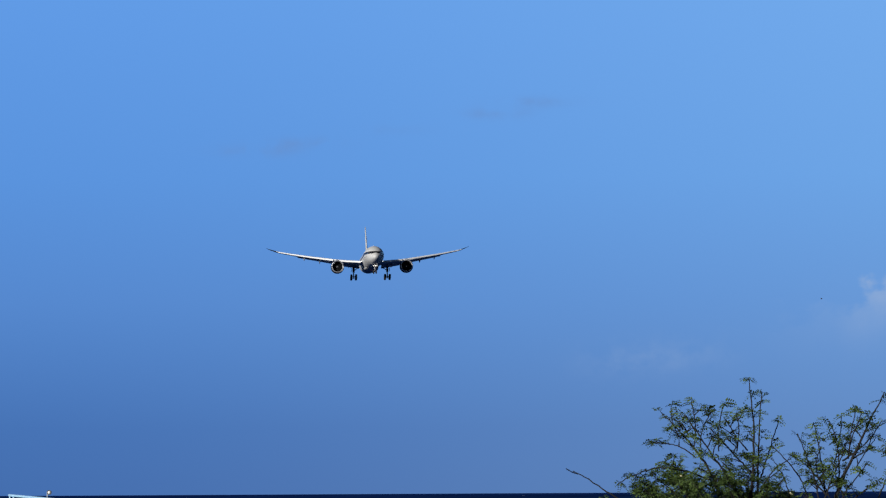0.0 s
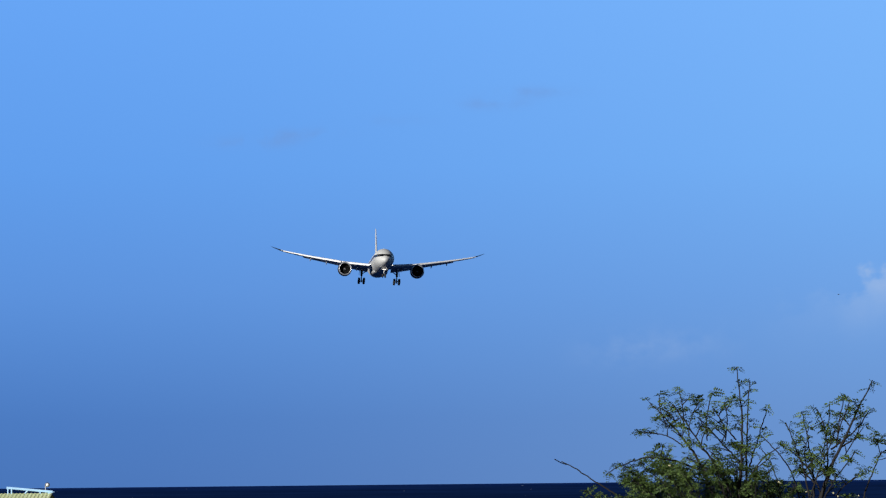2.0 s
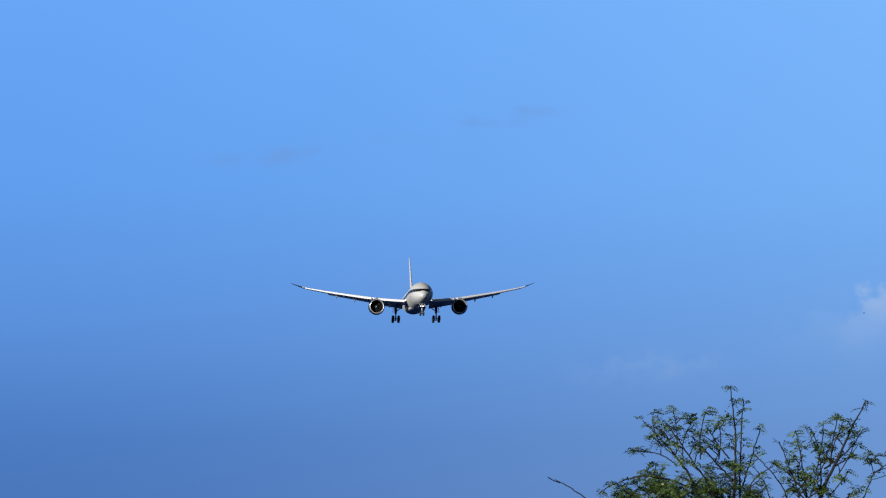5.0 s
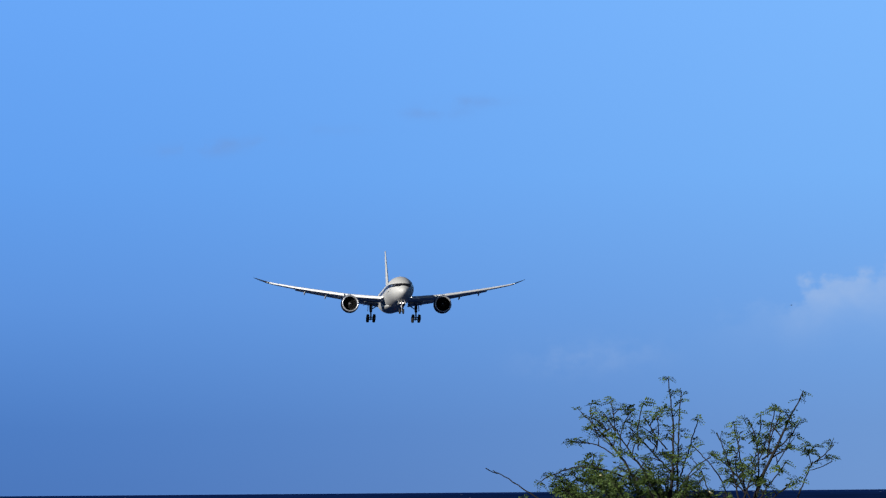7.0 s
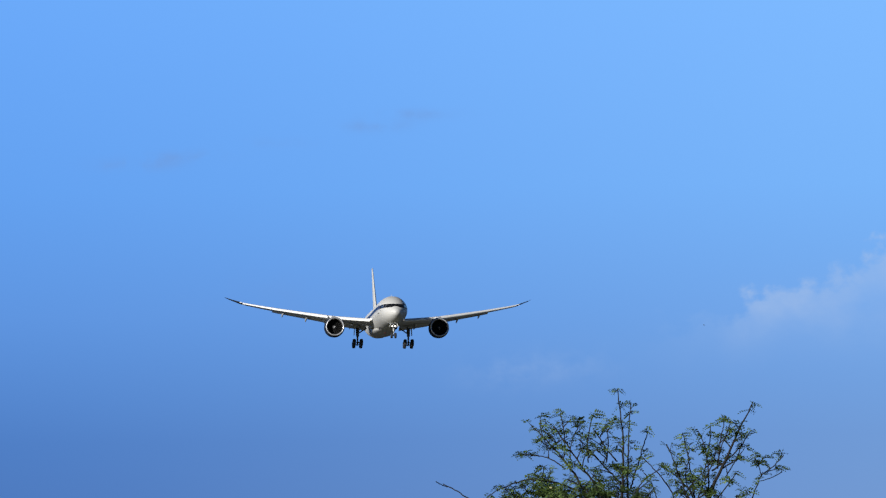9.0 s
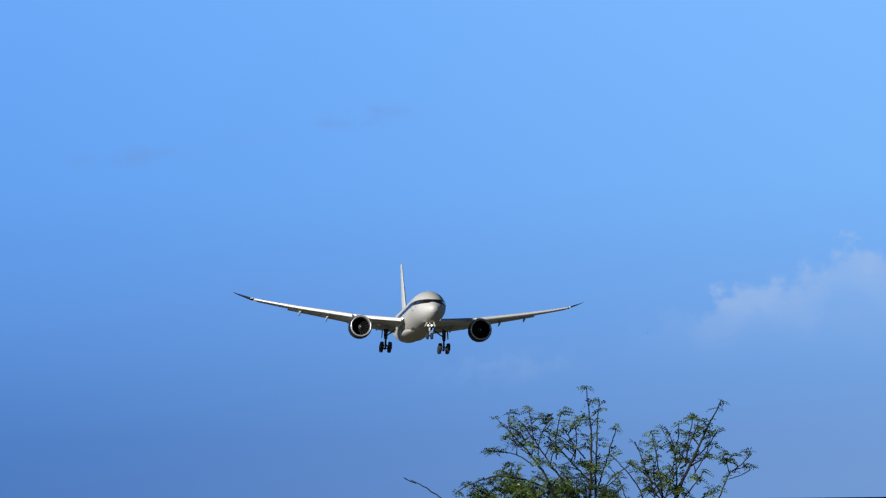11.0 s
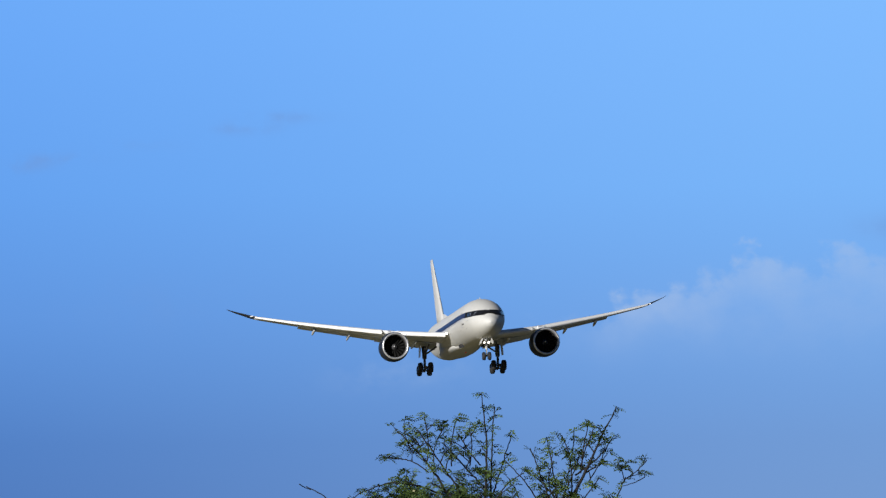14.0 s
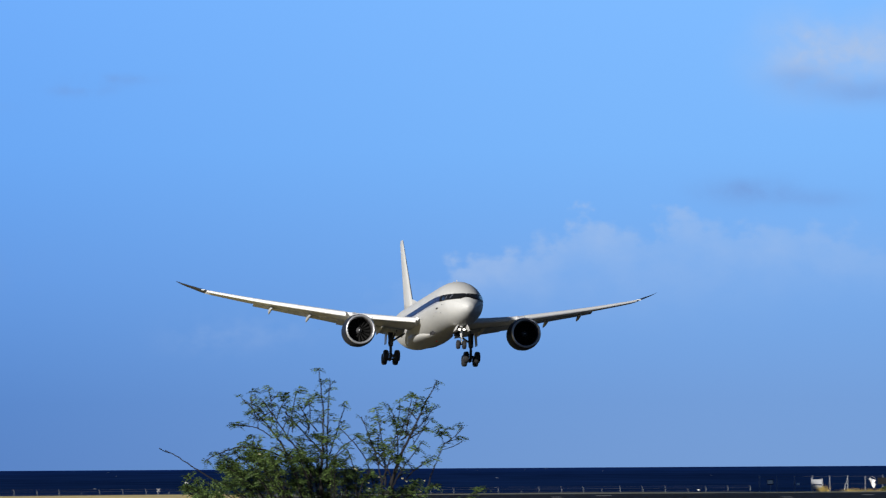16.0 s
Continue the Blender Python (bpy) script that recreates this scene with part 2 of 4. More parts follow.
    grey = total([patch(-4.6, 3.25, 0.34, 0.06, 0.5), patch(-4.15, 3.33, 0.36, 0.055, 0.45), patch(-2.3, 3.60, 0.3, 0.06, 0.4), patch(-1.9, 3.71, 0.36, 0.05, 0.4), mist(-4.4, 3.28, 0.4, 0.06, 0.07), mist(-2.1, 3.65, 0.35, 0.06, 0.06), patch(-3.3, 3.45, 0.4, 0.05, 0.15), patch(-3.2, 1.9, 0.9, 0.3, 0.10), mist(4.1, 2.58, 0.42, 0.12, 0.42), mist(4.75, 2.52, 0.4, 0.08, 0.3),
                  mist(5.3, 3.55, 0.6, 0.12, 0.5), mist(4.6, 3.68, 0.3, 0.12, 0.35), patch(4.1, 2.62, 0.5, 0.12, 0.25)])
    colour = blend(grey, colour, lin(112, 148, 206))
    em = nt.nodes.new("ShaderNodeEmission")
    L(colour, em.inputs["Color"])
    out = nt.nodes.new("ShaderNodeOutputMaterial")
    L(em.outputs[0], out.inputs["Surface"])
    m.cycles.emission_sampling = "NONE"
    return m


# ---- mesh helpers ----
def mesh(name, verts, faces, mat, smooth=False):
    me = bpy.data.meshes.new(name)
    me.from_pydata([tuple(v) for v in verts], [], faces)
    for m in mat if isinstance(mat, (list, tuple)) else [mat]:
        me.materials.append(m)
    if smooth:
        me.polygons.foreach_set("use_smooth", [len(p.vertices) < 5 for p in me.polygons])
    me.update()
    return me


def fix(me):
    bm = bmesh.new()
    bm.from_mesh(me)
    bmesh.ops.recalc_face_normals(bm, faces=bm.faces)
    bm.to_mesh(me)
    bm.free()
    return me


def part(name, shape, mat, parent=None, label="", smooth=False, at=None, kind=""):
    """One mesh object under a thing (or on its own): shape is (verts, faces)."""
    ob = new(name, fix(mesh(name, shape[0], shape[1], mat, smooth)))
    if parent:
        ob.parent = parent
    if at is not None:
        ob.matrix_basis = at
    if label:
        tagged(ob, label)
    if kind:
        tagged(ob, kind=kind)
    return ob


def thing(name, label, category, m=None, group="", kind=""):
    ob = new(name)
    ob.matrix_basis = m or Matrix()
    return tagged(ob, label, category, group, kind)


def join(*shapes):
    vs, fs = [], []
    for v, f in shapes:
        o = len(vs)
        vs += list(v)
        fs += [tuple(i + o for i in q) for q in f]
    return vs, fs


def moved(shape, m):
    return [m @ Vector(v) for v in shape[0]], shape[1]


def rings(sections, cap=True, closed=True):
    """Skin over a row of equal sections."""
    n, vs, fs = len(sections[0]), [v for s in sections for v in s], []
    for i in range(len(sections) - 1):
        for j in range(n if closed else n - 1):
            k = (j + 1) % n
            fs.append((i * n + j, i * n + k, (i + 1) * n + k, (i + 1) * n + j))
    if cap:
        fs.append(tuple(range(n)))
        fs.append(tuple(range((len(sections) - 1) * n, len(sections) * n)))
    return vs, fs


def lathe(profile, n=40, cap=False):
    """A turned form round the y axis: profile of (y, radius)."""
    return rings([[(r * math.cos(2 * math.pi * k / n), y, r * math.sin(2 * math.pi * k / n)) for k in range(n)] for y, r in profile], cap)


def tube(points, radii, n=8):
    """A round tube along points, with a radius at each."""
    pts = [Vector(p) for p in points]
    radii = radii if isinstance(radii, (list, tuple)) else [radii] * len(pts)
    secs, up = [], Vector((0.31, 0.77, 0.55))
    for i, p in enumerate(pts):
        d = (pts[min(i + 1, len(pts) - 1)] - pts[max(i - 1, 0)]).normalized()
        a = d.cross(up).normalized()
        b = d.cross(a)
        secs.append([p + (a * math.cos(2 * math.pi * k / n) + b * math.sin(2 * math.pi * k / n)) * radii[i] for k in range(n)])
    return rings(secs)


def block(x0, x1, y0, y1, z0, z1, bevel=0.0):
    """A box with chamfered upright and level edges."""
    b = min(bevel, (x1 - x0) / 3, (y1 - y0) / 3, (z1 - z0) / 3)
    if b <= 0:
        v = [(x, y, z) for z in (z0, z1) for x, y in ((x0, y0), (x1, y0), (x1, y1), (x0, y1))]
        return v, [(0, 3, 2, 1), (4, 5, 6, 7), (0, 1, 5, 4), (1, 2, 6, 5), (2, 3, 7, 6), (3, 0, 4, 7)]

    def ring(z, i):
        xa, xb, ya, yb = x0 + i, x1 - i, y0 + i, y1 - i
        return [(xa + b, ya, z), (xb - b, ya, z), (xb, ya + b, z), (xb, yb - b, z), (xb - b, yb, z), (xa + b, yb, z), (xa, yb - b, z), (xa, ya + b, z)]
    return rings([ring(z0, b * 0.7), ring(z0 + b, 0), ring(z1 - b, 0), ring(z1, b * 0.7)])


def smooth_at(table, x):
    """Cubic (Catmull-Rom) reading of rows (x, a, b, ...)."""
    i = max(0, min(len(table) - 2, next((k for k in range(len(table) - 1) if x <= table[k + 1][0]), len(table) - 2)))
    p1, p2 = table[i], table[i + 1]
    p0, p3 = table[max(i - 1, 0)], table[min(i + 2, len(table) - 1)]
    h = p2[0] - p1[0]
    u = min(1, max(0, (x - p1[0]) / h))
    res = []
    for k in range(1, len(p1)):
        m1 = (p2[k] - p0[k]) / max(1e-6, p2[0] - p0[0]) * h
        m2 = (p3[k] - p1[k]) / max(1e-6, p3[0] - p1[0]) * h
        res.append((2 * u ** 3 - 3 * u ** 2 + 1) * p1[k] + (u ** 3 - 2 * u ** 2 + u) * m1 + (3 * u ** 2 - 2 * u ** 3) * p2[k] + (u ** 3 - u ** 2) * m2)
    return res


def straight_at(table, x):
    xs = [r[0] for r in table]
    return [float(np.interp(x, xs, [r[k] for r in table])) for k in range(1, len(table[0]))]


# ---- the setting ----
def far_sky():
    secs = []
    for k in range(61):
        a = radians(-45 + 1.5 * k)
        secs.append([(4930 * math.sin(a), 4930 * math.cos(a), z) for z in (-60, 200, 600, 1300)])
    ob = part("backdrop_sky", rings(secs, cap=False, closed=False), sky_material(), smooth=True)
    tagged(ob, "clear blue evening sky with thin pale clouds", "sky", kind="structure")


def ground_height(x, y):
    """Level airfield that falls to the shore behind its far edge."""
    edge = 765 + max(0.0, -x - 40) * 0.35
    t = min(1.0, max(0.0, (y - edge) / 330))
    lumps = 0.12 * noise.noise((x * 0.03, y * 0.02, 2.0)) if y > 400 else 0.0
    bank = 0.25 * math.exp(-((x + 55) / 40) ** 2) * math.exp(-((y - 735) / 30) ** 2)
    return -2.35 * t * t * (3 - 2 * t) + lumps * min(1, max(0, (y - 400) / 200)) * (0 if x > -20 and y < edge else 1) + bank


def setting():
    xs = [-2600, -1500, -900, -600, -400] + [-300 + 10 * k for k in range(51)] + [260, 400, 700, 1200, 2600]
    ys = [-900, -400, -100, 0, 50, 150, 300, 450, 560, 620] + [650 + 10 * k for k in range(51)] + [1180, 1230]
    vs = [(x, y, ground_height(x, y) if y < 1175 else (-2.4 if y < 1200 else -4.0)) for y in ys for x in xs]
    n = len(xs)
    fs = [(j * n + i, j * n + i + 1, (j + 1) * n + i + 1, (j + 1) * n + i) for j in range(len(ys) - 1) for i in range(n - 1)]
    g = part("ground", (vs, fs), [GRASS, SCRUB], smooth=True)
    for q in g.data.polygons:
        q.material_index = 0 if -115 < q.center.x < -5 and 682 < q.center.y < 790 else 1
    tagged(g, "dry straw-yellow grass flat beside the airfield", "ground", kind="structure")
    # sea
    xs = [-4900, -2500, -1200, -500, -200, 0, 200, 500, 1200, 2500, 4900]
    ys = [1140, 1300, 1500, 1800, 2200, 2800, 3500, 4300, 4955]
    n = len(xs)
    vs = [(x, y, -3.0) for y in ys for x in xs]
    fs = [(j * n + i, j * n + i + 1, (j + 1) * n + i + 1, (j + 1) * n + i) for j in range(len(ys) - 1) for i in range(n - 1)]
    tagged(part("water", (vs, fs), SEA), "dark navy open sea with scattered whitecaps", "sea", kind="structure")
    # runway pavement and its pale far shoulder
    tagged(part("road", join(block(-10, 420, 250, 752, -0.3, 0.03)), ASPHALT), "dark grey asphalt runway beyond the grass", "runway", kind="structure")
    tagged(part("pavement", block(-10, 420, 752, 766, -0.3, 0.05), SHOULDER), "pale sandy runway shoulder", "runway shoulder", kind="structure")
    runway = bpy.data.objects["road"]
    for x, y, w, d in ((27.0, 690, 1.7, 5), (36.5, 622, 1.6, 5), (33.5, 712, 2.6, 5), (19.0, 655, 1.8, 4), (52, 668, 1.7, 5), (64, 700, 1.8, 5)):
        part("marking", block(x - w / 3, x + w / 3, y - d / 2, y + d / 2, 0.034, 0.045), MARKING, runway, "worn white paint bar")


def whitecaps():
    rnd = random.Random(4)
    shapes = []
    for _ in range(40):
        y = 1450 + 3300 * rnd.random() ** 1.1
        x = y * math.tan(radians(rnd.uniform(-9, 8)))
        w, h = rnd.uniform(0.3, 1.1) * (0.25 + y / 2500), rnd.uniform(0.05, 0.15)
        pts = [(x - w / 2, y, -3), (x - w * 0.2, y + 0.3, -3 + h * 0.8), (x + w * 0.15, y + 0.3, -3 + h), (x + w / 2, y, -3.0),
               (x + w * 0.1, y - 0.8, -2.98), (x - w * 0.25, y - 0.7, -2.98)]
        shapes.append((pts, [(0, 1, 2, 3, 4, 5)]))
    tagged(part("whitecaps", join(*shapes), FOAM), "small white wave crests on the sea", "foam", kind="stuff")


def fence_post(height, arm):
    s = [tube([(0, 0, -0.3), (0, 0, height)], 0.04, 8)]
    if arm:
        s.append(tube([(0, 0, height - 0.02), (-0.17, -0.25, height + 0.33)], [0.045, 0.03], 6))
    return join(*s)


def shore_fence():
    fence = thing("shore_fence", "low weathered chain-link fence along the shore with angled arms", "fence")
    me = fix(mesh("post", *fence_post(1.5, True), POST_GREY))
    me2 = fix(mesh("post", *fence_post(1.25, False), POST_GREY))
    rnd = random.Random(8)
    rows, x = [], -255.0
    while x < 78:
        y = 1060 + max(0, -x - 60) * 0.55 + rnd.uniform(-0.4, 0.4)
        rows.append((x, y, ground_height(x, y)))
        x += rnd.choice((3.9, 4.0, 4.1, 4.0, 3.2))
    for k, (x, y, z) in enumerate(rows):
        ob = new("post", me if k % 4 else me2)
        ob.parent = fence
        ob.matrix_basis = pose(x, y, z, rnd.uniform(-2, 2), rnd.uniform(-3, 3), 0)
    for h, r in ((1.42, 0.008), (0.95, 0.005), (0.45, 0.005)):
        part("wire", tube([(x, y - 0.06, z + h) for x, y, z in rows], r, 4), WIRE_DARK, fence)
    # a sagging outer strand on the arms
    part("wire", tube([(x - 0.15, y - 0.24, z + 1.78 + rnd.uniform(-0.05, 0.03)) for x, y, z in rows], 0.005, 4), WIRE_DARK, fence)


GATE_Y = 770.0


def gate_fence():
    """The taller fence with boards at the runway's edge."""
    fence = thing("boundary_fence", "tall grey steel post fence beside the runway", "fence")
    me = fix(mesh("post", *tube([(0, 0, -0.3), (0, 0, 2.1)], 0.032, 8), STEEL))
    xs = [56.3 + 2.28 * k for k in range(9)]
    for k, x in enumerate(xs):
        ob = new("post", me)
        ob.parent = fence
        ob.matrix_basis = pose(x, GATE_Y, 0, 0, (0.6, -0.8, 0.4)[k % 3], 0)
    part("top_rail", tube([(x, GATE_Y, 1.98) for x in xs], 0.007, 6), WIRE_DARK, fence)
    part("wire", tube([(x, GATE_Y, 1.0) for x in xs], 0.006, 4), WIRE_DARK, fence)
    # stay wire of one post
    part("brace", tube([(xs[5] - 0.5, GATE_Y, 0), (xs[5] - 0.05, GATE_Y, 1.7)], 0.03, 6), STEEL, fence)


def boards():
    b = thing("notice_board", "small white notice sign on a black backing", "sign", pose(57.70, GATE_Y - 0.12, 1.05, 0, 0, -38))
    part("panel", block(-0.48, 0.48, -0.02, 0.02, -0.1, 0.56, 0.01), BLACK_PAINT, b)
    part("face", block(-0.4, 0.4, -0.035, -0.022, 0.0, 0.46, 0.005), SIGN_WHITE, b)
    for z in (0.16, 0.28):
        part("text_bar", block(-0.22, 0.22, -0.042, -0.036, z, z + 0.025), SIGN_GREY, b)
    part("post", tube([(0, 0.05, -1.1), (0, 0.05, 0.2)], 0.03, 6), STEEL, b)
    b = thing("information_board", "two-panel pale grey information board on posts", "sign", pose(63.70, GATE_Y - 0.3, 0, 0, 0, -22))
    for x in (-0.75, 0.72):
        part("post", tube([(x, 0.05, 0), (x, 0.05, 1.75)], 0.045, 6), STEEL, b)
    part("panel", block(-0.72, 0.72, -0.03, 0.02, 0.98, 1.6, 0.01), SIGN_PALE, b)
    part("panel", block(-0.72, 0.72, -0.03, 0.02, 0.38, 0.82, 0.01), SIGN_PALE, b)
    for z, w in ((1.42, 0.5), (1.25, 0.3), (0.6, 0.45)):
        part("text_bar", block(-w, w, -0.038, -0.031, z, z + 0.09), SIGN_GREY, b)
    m = thing("marker_ball", "small white ball marker on the fence wire", "marker", pose(61.30, GATE_Y - 0.1, 1.0))
    part("ball", lathe([(-0.16, 0.02), (-0.12, 0.11), (0, 0.16), (0.12, 0.11), (0.16, 0.02)], 12, True), SIGN_WHITE, m, smooth=True)
    m = copy_thing(m, pose(65.6, 1045, -1.15))
    m["label"] = "small white ball marker on the shore fence"
    m = thing("cross_marker", "weathered white crossed-board marker on the dry grass", "marker", pose(-20.8, 756, 0.42))
    for s in (1, -1):
        part("board", moved(block(-0.27, 0.27, -0.03, 0.03, -0.045, 0.045, 0.01), pose(0, 0.04 * s, 0.36, 0, 45 * s, 0)), SIGN_PALE, m)
    part("post", tube([(0, 0.09, -0.6), (0, 0.09, 0.4)], 0.03, 6), STEEL, m)
    # things by the fence's end
    rnd = random.Random(3)
    t = thing("dry_tuft", "clump of dry yellow grass at the fence", "grass tuft", pose(64.40, GATE_Y - 0.8, 0.0))
    blades = []
    for _ in range(160):
        a, l = rnd.uniform(0, 6.28), rnd.uniform(0.4, 1.0)
        x, y = rnd.gauss(0, 0.35), rnd.gauss(0, 0.3)
        tipx, tipy = x + 0.5 * l * math.cos(a), y + 0.5 * l * math.sin(a)
        blades.append(([(x - 0.03, y, 0), (x + 0.03, y, 0), (tipx, tipy, l)], [(0, 1, 2)]))
    part("blades", join(*blades), STRAW, t, kind="stuff")
    for x, dy, turn in ((66.3, 0.2, 70), (67.9, -0.5, 150), (69.2, 0.1, 30), (70.4, -0.4, 210), (71.8, -0.2, 110), (73.1, 0.0, 300)):
        other = copy_thing(t, pose(x, GATE_Y - 0.8 + dy, -0.42, 0, 0, turn))
        other["label"] = "low patch of dry yellow grass along the fence foot"
    h = thing("rock_pile", "low dark heap of lava rock by the fence", "rocks", pose(68.00, GATE_Y + 0.4, 0))
    for k in range(9):
        r = rnd.uniform(0.18, 0.4)
        sec = []
        for i in range(5):
            ph = -1.5 + 3.0 * i / 4
            sec.append([(r * math.cos(ph) * math.cos(a) * rnd.uniform(0.8, 1.2), r * math.cos(ph) * math.sin(a) * rnd.uniform(0.8, 1.2), r * 0.8 * math.sin(ph)) for a in [j * 6.283 / 8 for j in range(8)]])
        part("rock", moved(rings(sec), pose(-1.2 + 0.28 * k, rnd.uniform(-0.2, 0.2), r * 0.5, 0, 0, k * 40)), DARK, h)
    c = thing("hung_cloth", "white sheet hung over the fence rail", "cloth", pose(70.90, GATE_Y - 0.15, 0, 0, 0, 15))
    secs = []
    for i in range(10):
        u = i / 9
        secs.append([(-0.45 + 0.75 * u + 0.1 * math.sin(9 * v), -0.06 - 0.09 * math.sin(7 * u + 2 * v), 1.75 - 0.25 * u - v * (0.35 + 0.75 * max(0.0, math.sin(3.6 * u - 0.9)))) for v in [j / 6 for j in range(7)]])
    sheet = rings(secs, cap=False, closed=False)
    back = ([(x, y + 0.03, z) for x, y, z in sheet[0]], sheet[1])
    part("sheet", join(sheet, back), CLOTH, c, smooth=True)
    part("cord", tube([(-0.6, -0.05, 1.6), (0, 0.06, 1.98), (0.45, -0.05, 1.6)], 0.012, 4), CLOTH, c)
    k = thing("dark_board", "black board fixed to the fence posts", "board", pose(72.30, GATE_Y - 0.1, 0))
    part("panel", block(-0.74, 0.74, -0.03, 0.03, 0.92, 1.80, 0.012), BLACK_PAINT, k)
    for x in (-0.62, 0.62):
        part("bracket", block(x - 0.03, x + 0.03, 0.031, 0.09, 1.0, 1.7), STEEL, k)
    shrub(pose(73.0, GATE_Y - 0.6, -0.05), 1.35, 0.95, 700, "low dark green shrub at the end of the fence", 5)
    shrub(pose(-58.5, 700, 0), 0.75, 1.9, 260, "small green shrub on the dry grass", 6)
    shrub(pose(-62.6, 692, 0), 0.9, 1.6, 260, "small green shrub on the dry grass", 7)


def shrub(at, wide, tall, count, label, seed):
    rnd = random.Random(seed)
    s = thing("shrub", label, "shrub", at, group="airfield shrubs")
    leaves = []
    for _ in range(count):
        a, r = rnd.uniform(0, 6.28), rnd.random() ** 0.4
        h = rnd.random() ** 0.8
        w = wide * (1.0 - 0.65 * h * h)
        p = Vector((w * r * math.cos(a), w * 0.6 * r * math.sin(a), 0.05 + tall * h * (1.0 - 0.25 * r)))
        d = Vector((rnd.gauss(0, 1), rnd.gauss(0, 1), rnd.gauss(0, 0.6))).normalized() * 0.14
        e = d.orthogonal().normalized() * 0.06
        leaves.append(([p - d, p + e, p + d, p - e], [(0, 1, 2, 3)]))
    part("leaves", join(*leaves), SHRUB, s, kind="stuff")
    for k in range(5):
        q = wide * 0.3 * (k - 2)
        part("stem", tube([(q * 0.1, 0, -0.1), (q * 0.5, 0.1 * (k % 3), tall * 0.5), (q, 0.2 * (k % 2), tall * 0.85)], [0.05, 0.03, 0.015], 5), BARK, s)


def hut():
    """The equipment hut at the field's west end, 400 m off."""
    y = 400.0
    h = thing("equipment_hut", "cream corrugated metal equipment hut on the airfield", "hut", pose(-47.4, y, 0, 0, 0, -6))
    W, Dp, H = 3.55, 3.0, 3.56
    n = 57
    walls = []
    for k in range(n):
        u = k / (n - 1)
        off = 0.018 * (1 if (k // 2) % 2 else -1)
        walls.append([(-W / 2 + W * u, -Dp / 2 + off, -0.1), (-W / 2 + W * u, -Dp / 2 + off, H - 0.62)])
    part("front_wall", rings(walls, cap=False, closed=False), CREAM, h)
    part("body", block(-W / 2 + 0.02, W / 2 - 0.02, -Dp / 2 + 0.06, Dp / 2, -0.1, H - 0.64, 0.02), CREAM, h)
    roof = []
    for k in range(n):
        u = k / (n - 1)
        off = 0.018 * (1 if (k // 2) % 2 else -1)
        x = -W / 2 - 0.1 + (W + 0.2) * u
        roof.append([(x, -Dp / 2 - 0.18, H - 0.68 + off), (x * 0.95, 0.0, H + off), (x, Dp / 2 + 0.18, H - 0.68 + off)])
    part("roof", rings(roof, cap=False, closed=False), CREAM, h, "cream ribbed metal roof")
    f = thing("roof_frame", "pale blue sloping steel frame standing on the hut roof", "steel frame", pose(-47.4, y, H - 0.02, 0, 0, -6))
    part("beam", tube([(-1.28, 0, 0.40), (1.85, 0, 0.10)], 0.085, 8), PALE_BLUE, f)
    part("beam", tube([(-1.28, 0.5, 0.36), (1.85, 0.5, 0.06)], 0.05, 8), PALE_BLUE, f)
    for x, z in ((-1.2, 0.39), (-0.95, 0.36), (1.0, 0.17), (1.6, 0.12)):
        part("upright", tube([(x, 0, -0.05), (x, 0, z)], 0.05, 8), PALE_BLUE, f)
    part("strut", tube([(-0.1, 0, -0.04), (0.2, 0, 0.26)], 0.045, 8), PALE_BLUE, f)
    part("strut", tube([(1.62, 0, -0.12), (1.82, 0, 0.12)], 0.04, 8), PALE_BLUE, f)
    l = thing("pole_lamp", "round white lamp on a short steel pole over the hut", "lamp", pose(-46.05, y - 0.15, H + 0.05, 0, 0, -6))
    part("pole", tube([(0, 0, -0.05), (0, 0, 0.56)], 0.035, 8), STEEL, l)
    part("globe", moved(lathe([(-0.12, 0.02), (-0.09, 0.08), (0, 0.12), (0.09, 0.08), (0.12, 0.02)], 14, True), pose(0.14, -0.02, 0.5)), SIGN_WHITE, l, "white glass globe", smooth=True)
    part("back_shell", moved(lathe([(-0.05, 0.16), (0.06, 0.15), (0.17, 0.03)], 14, True), pose(0.14, 0.0, 0.5)), DARK, l, smooth=True)
    c = thing("utility_box", "white metal utility box on the grass", "utility box", pose(-53.2, 700, 0.0))
    part("body", block(-1.08, 1.08, -0.8, 0.8, -0.1, 1.7, 0.06), SIGN_WHITE, c)
    part("roof", block(-1.14, 1.14, -0.86, 0.86, 1.705, 1.78, 0.03), SIGN_WHITE, c)
    part("door", block(-0.5, 0.5, -0.83, -0.805, 0.1, 1.6, 0.01), SIGN_WHITE, c)


# ---- the thorn trees ----
def spray(rnd, p, d, size):
    """One feathery leaf: pairs of leaflets in a flat fan along a drooping stalk."""
    out = []
    side = d.cross(Vector((0, 0, 1)))
    side = side.normalized() if side.length > 0.01 else Vector((1, 0, 0))
    turn = Matrix.Rotation(rnd.uniform(-1.3, 1.3), 3, d)
    side = turn @ side
    up = side.cross(d).normalized()
    droop = rnd.uniform(0.15, 0.45)
    for k in range(5):
        u = (k + 0.5) / 5
        c = p + d * size * u - Vector((0, 0, 1)) * size * droop * u * u
        for sgn in (1, -1):
            l = size * rnd.uniform(0.30, 0.42) * (1.1 - 0.55 * u)
            tip = c + (side * sgn * 0.85 + d * 0.5 + up * rnd.uniform(-0.35, 0.2)).normalized() * l
            wv = d * l * 0.30 + up * l * rnd.uniform(-0.12, 0.12)
            out.append(([c, c.lerp(tip, 0.55) + wv, tip, c.lerp(tip, 0.55) - wv], [(0, 1, 2, 3)]))
    return out


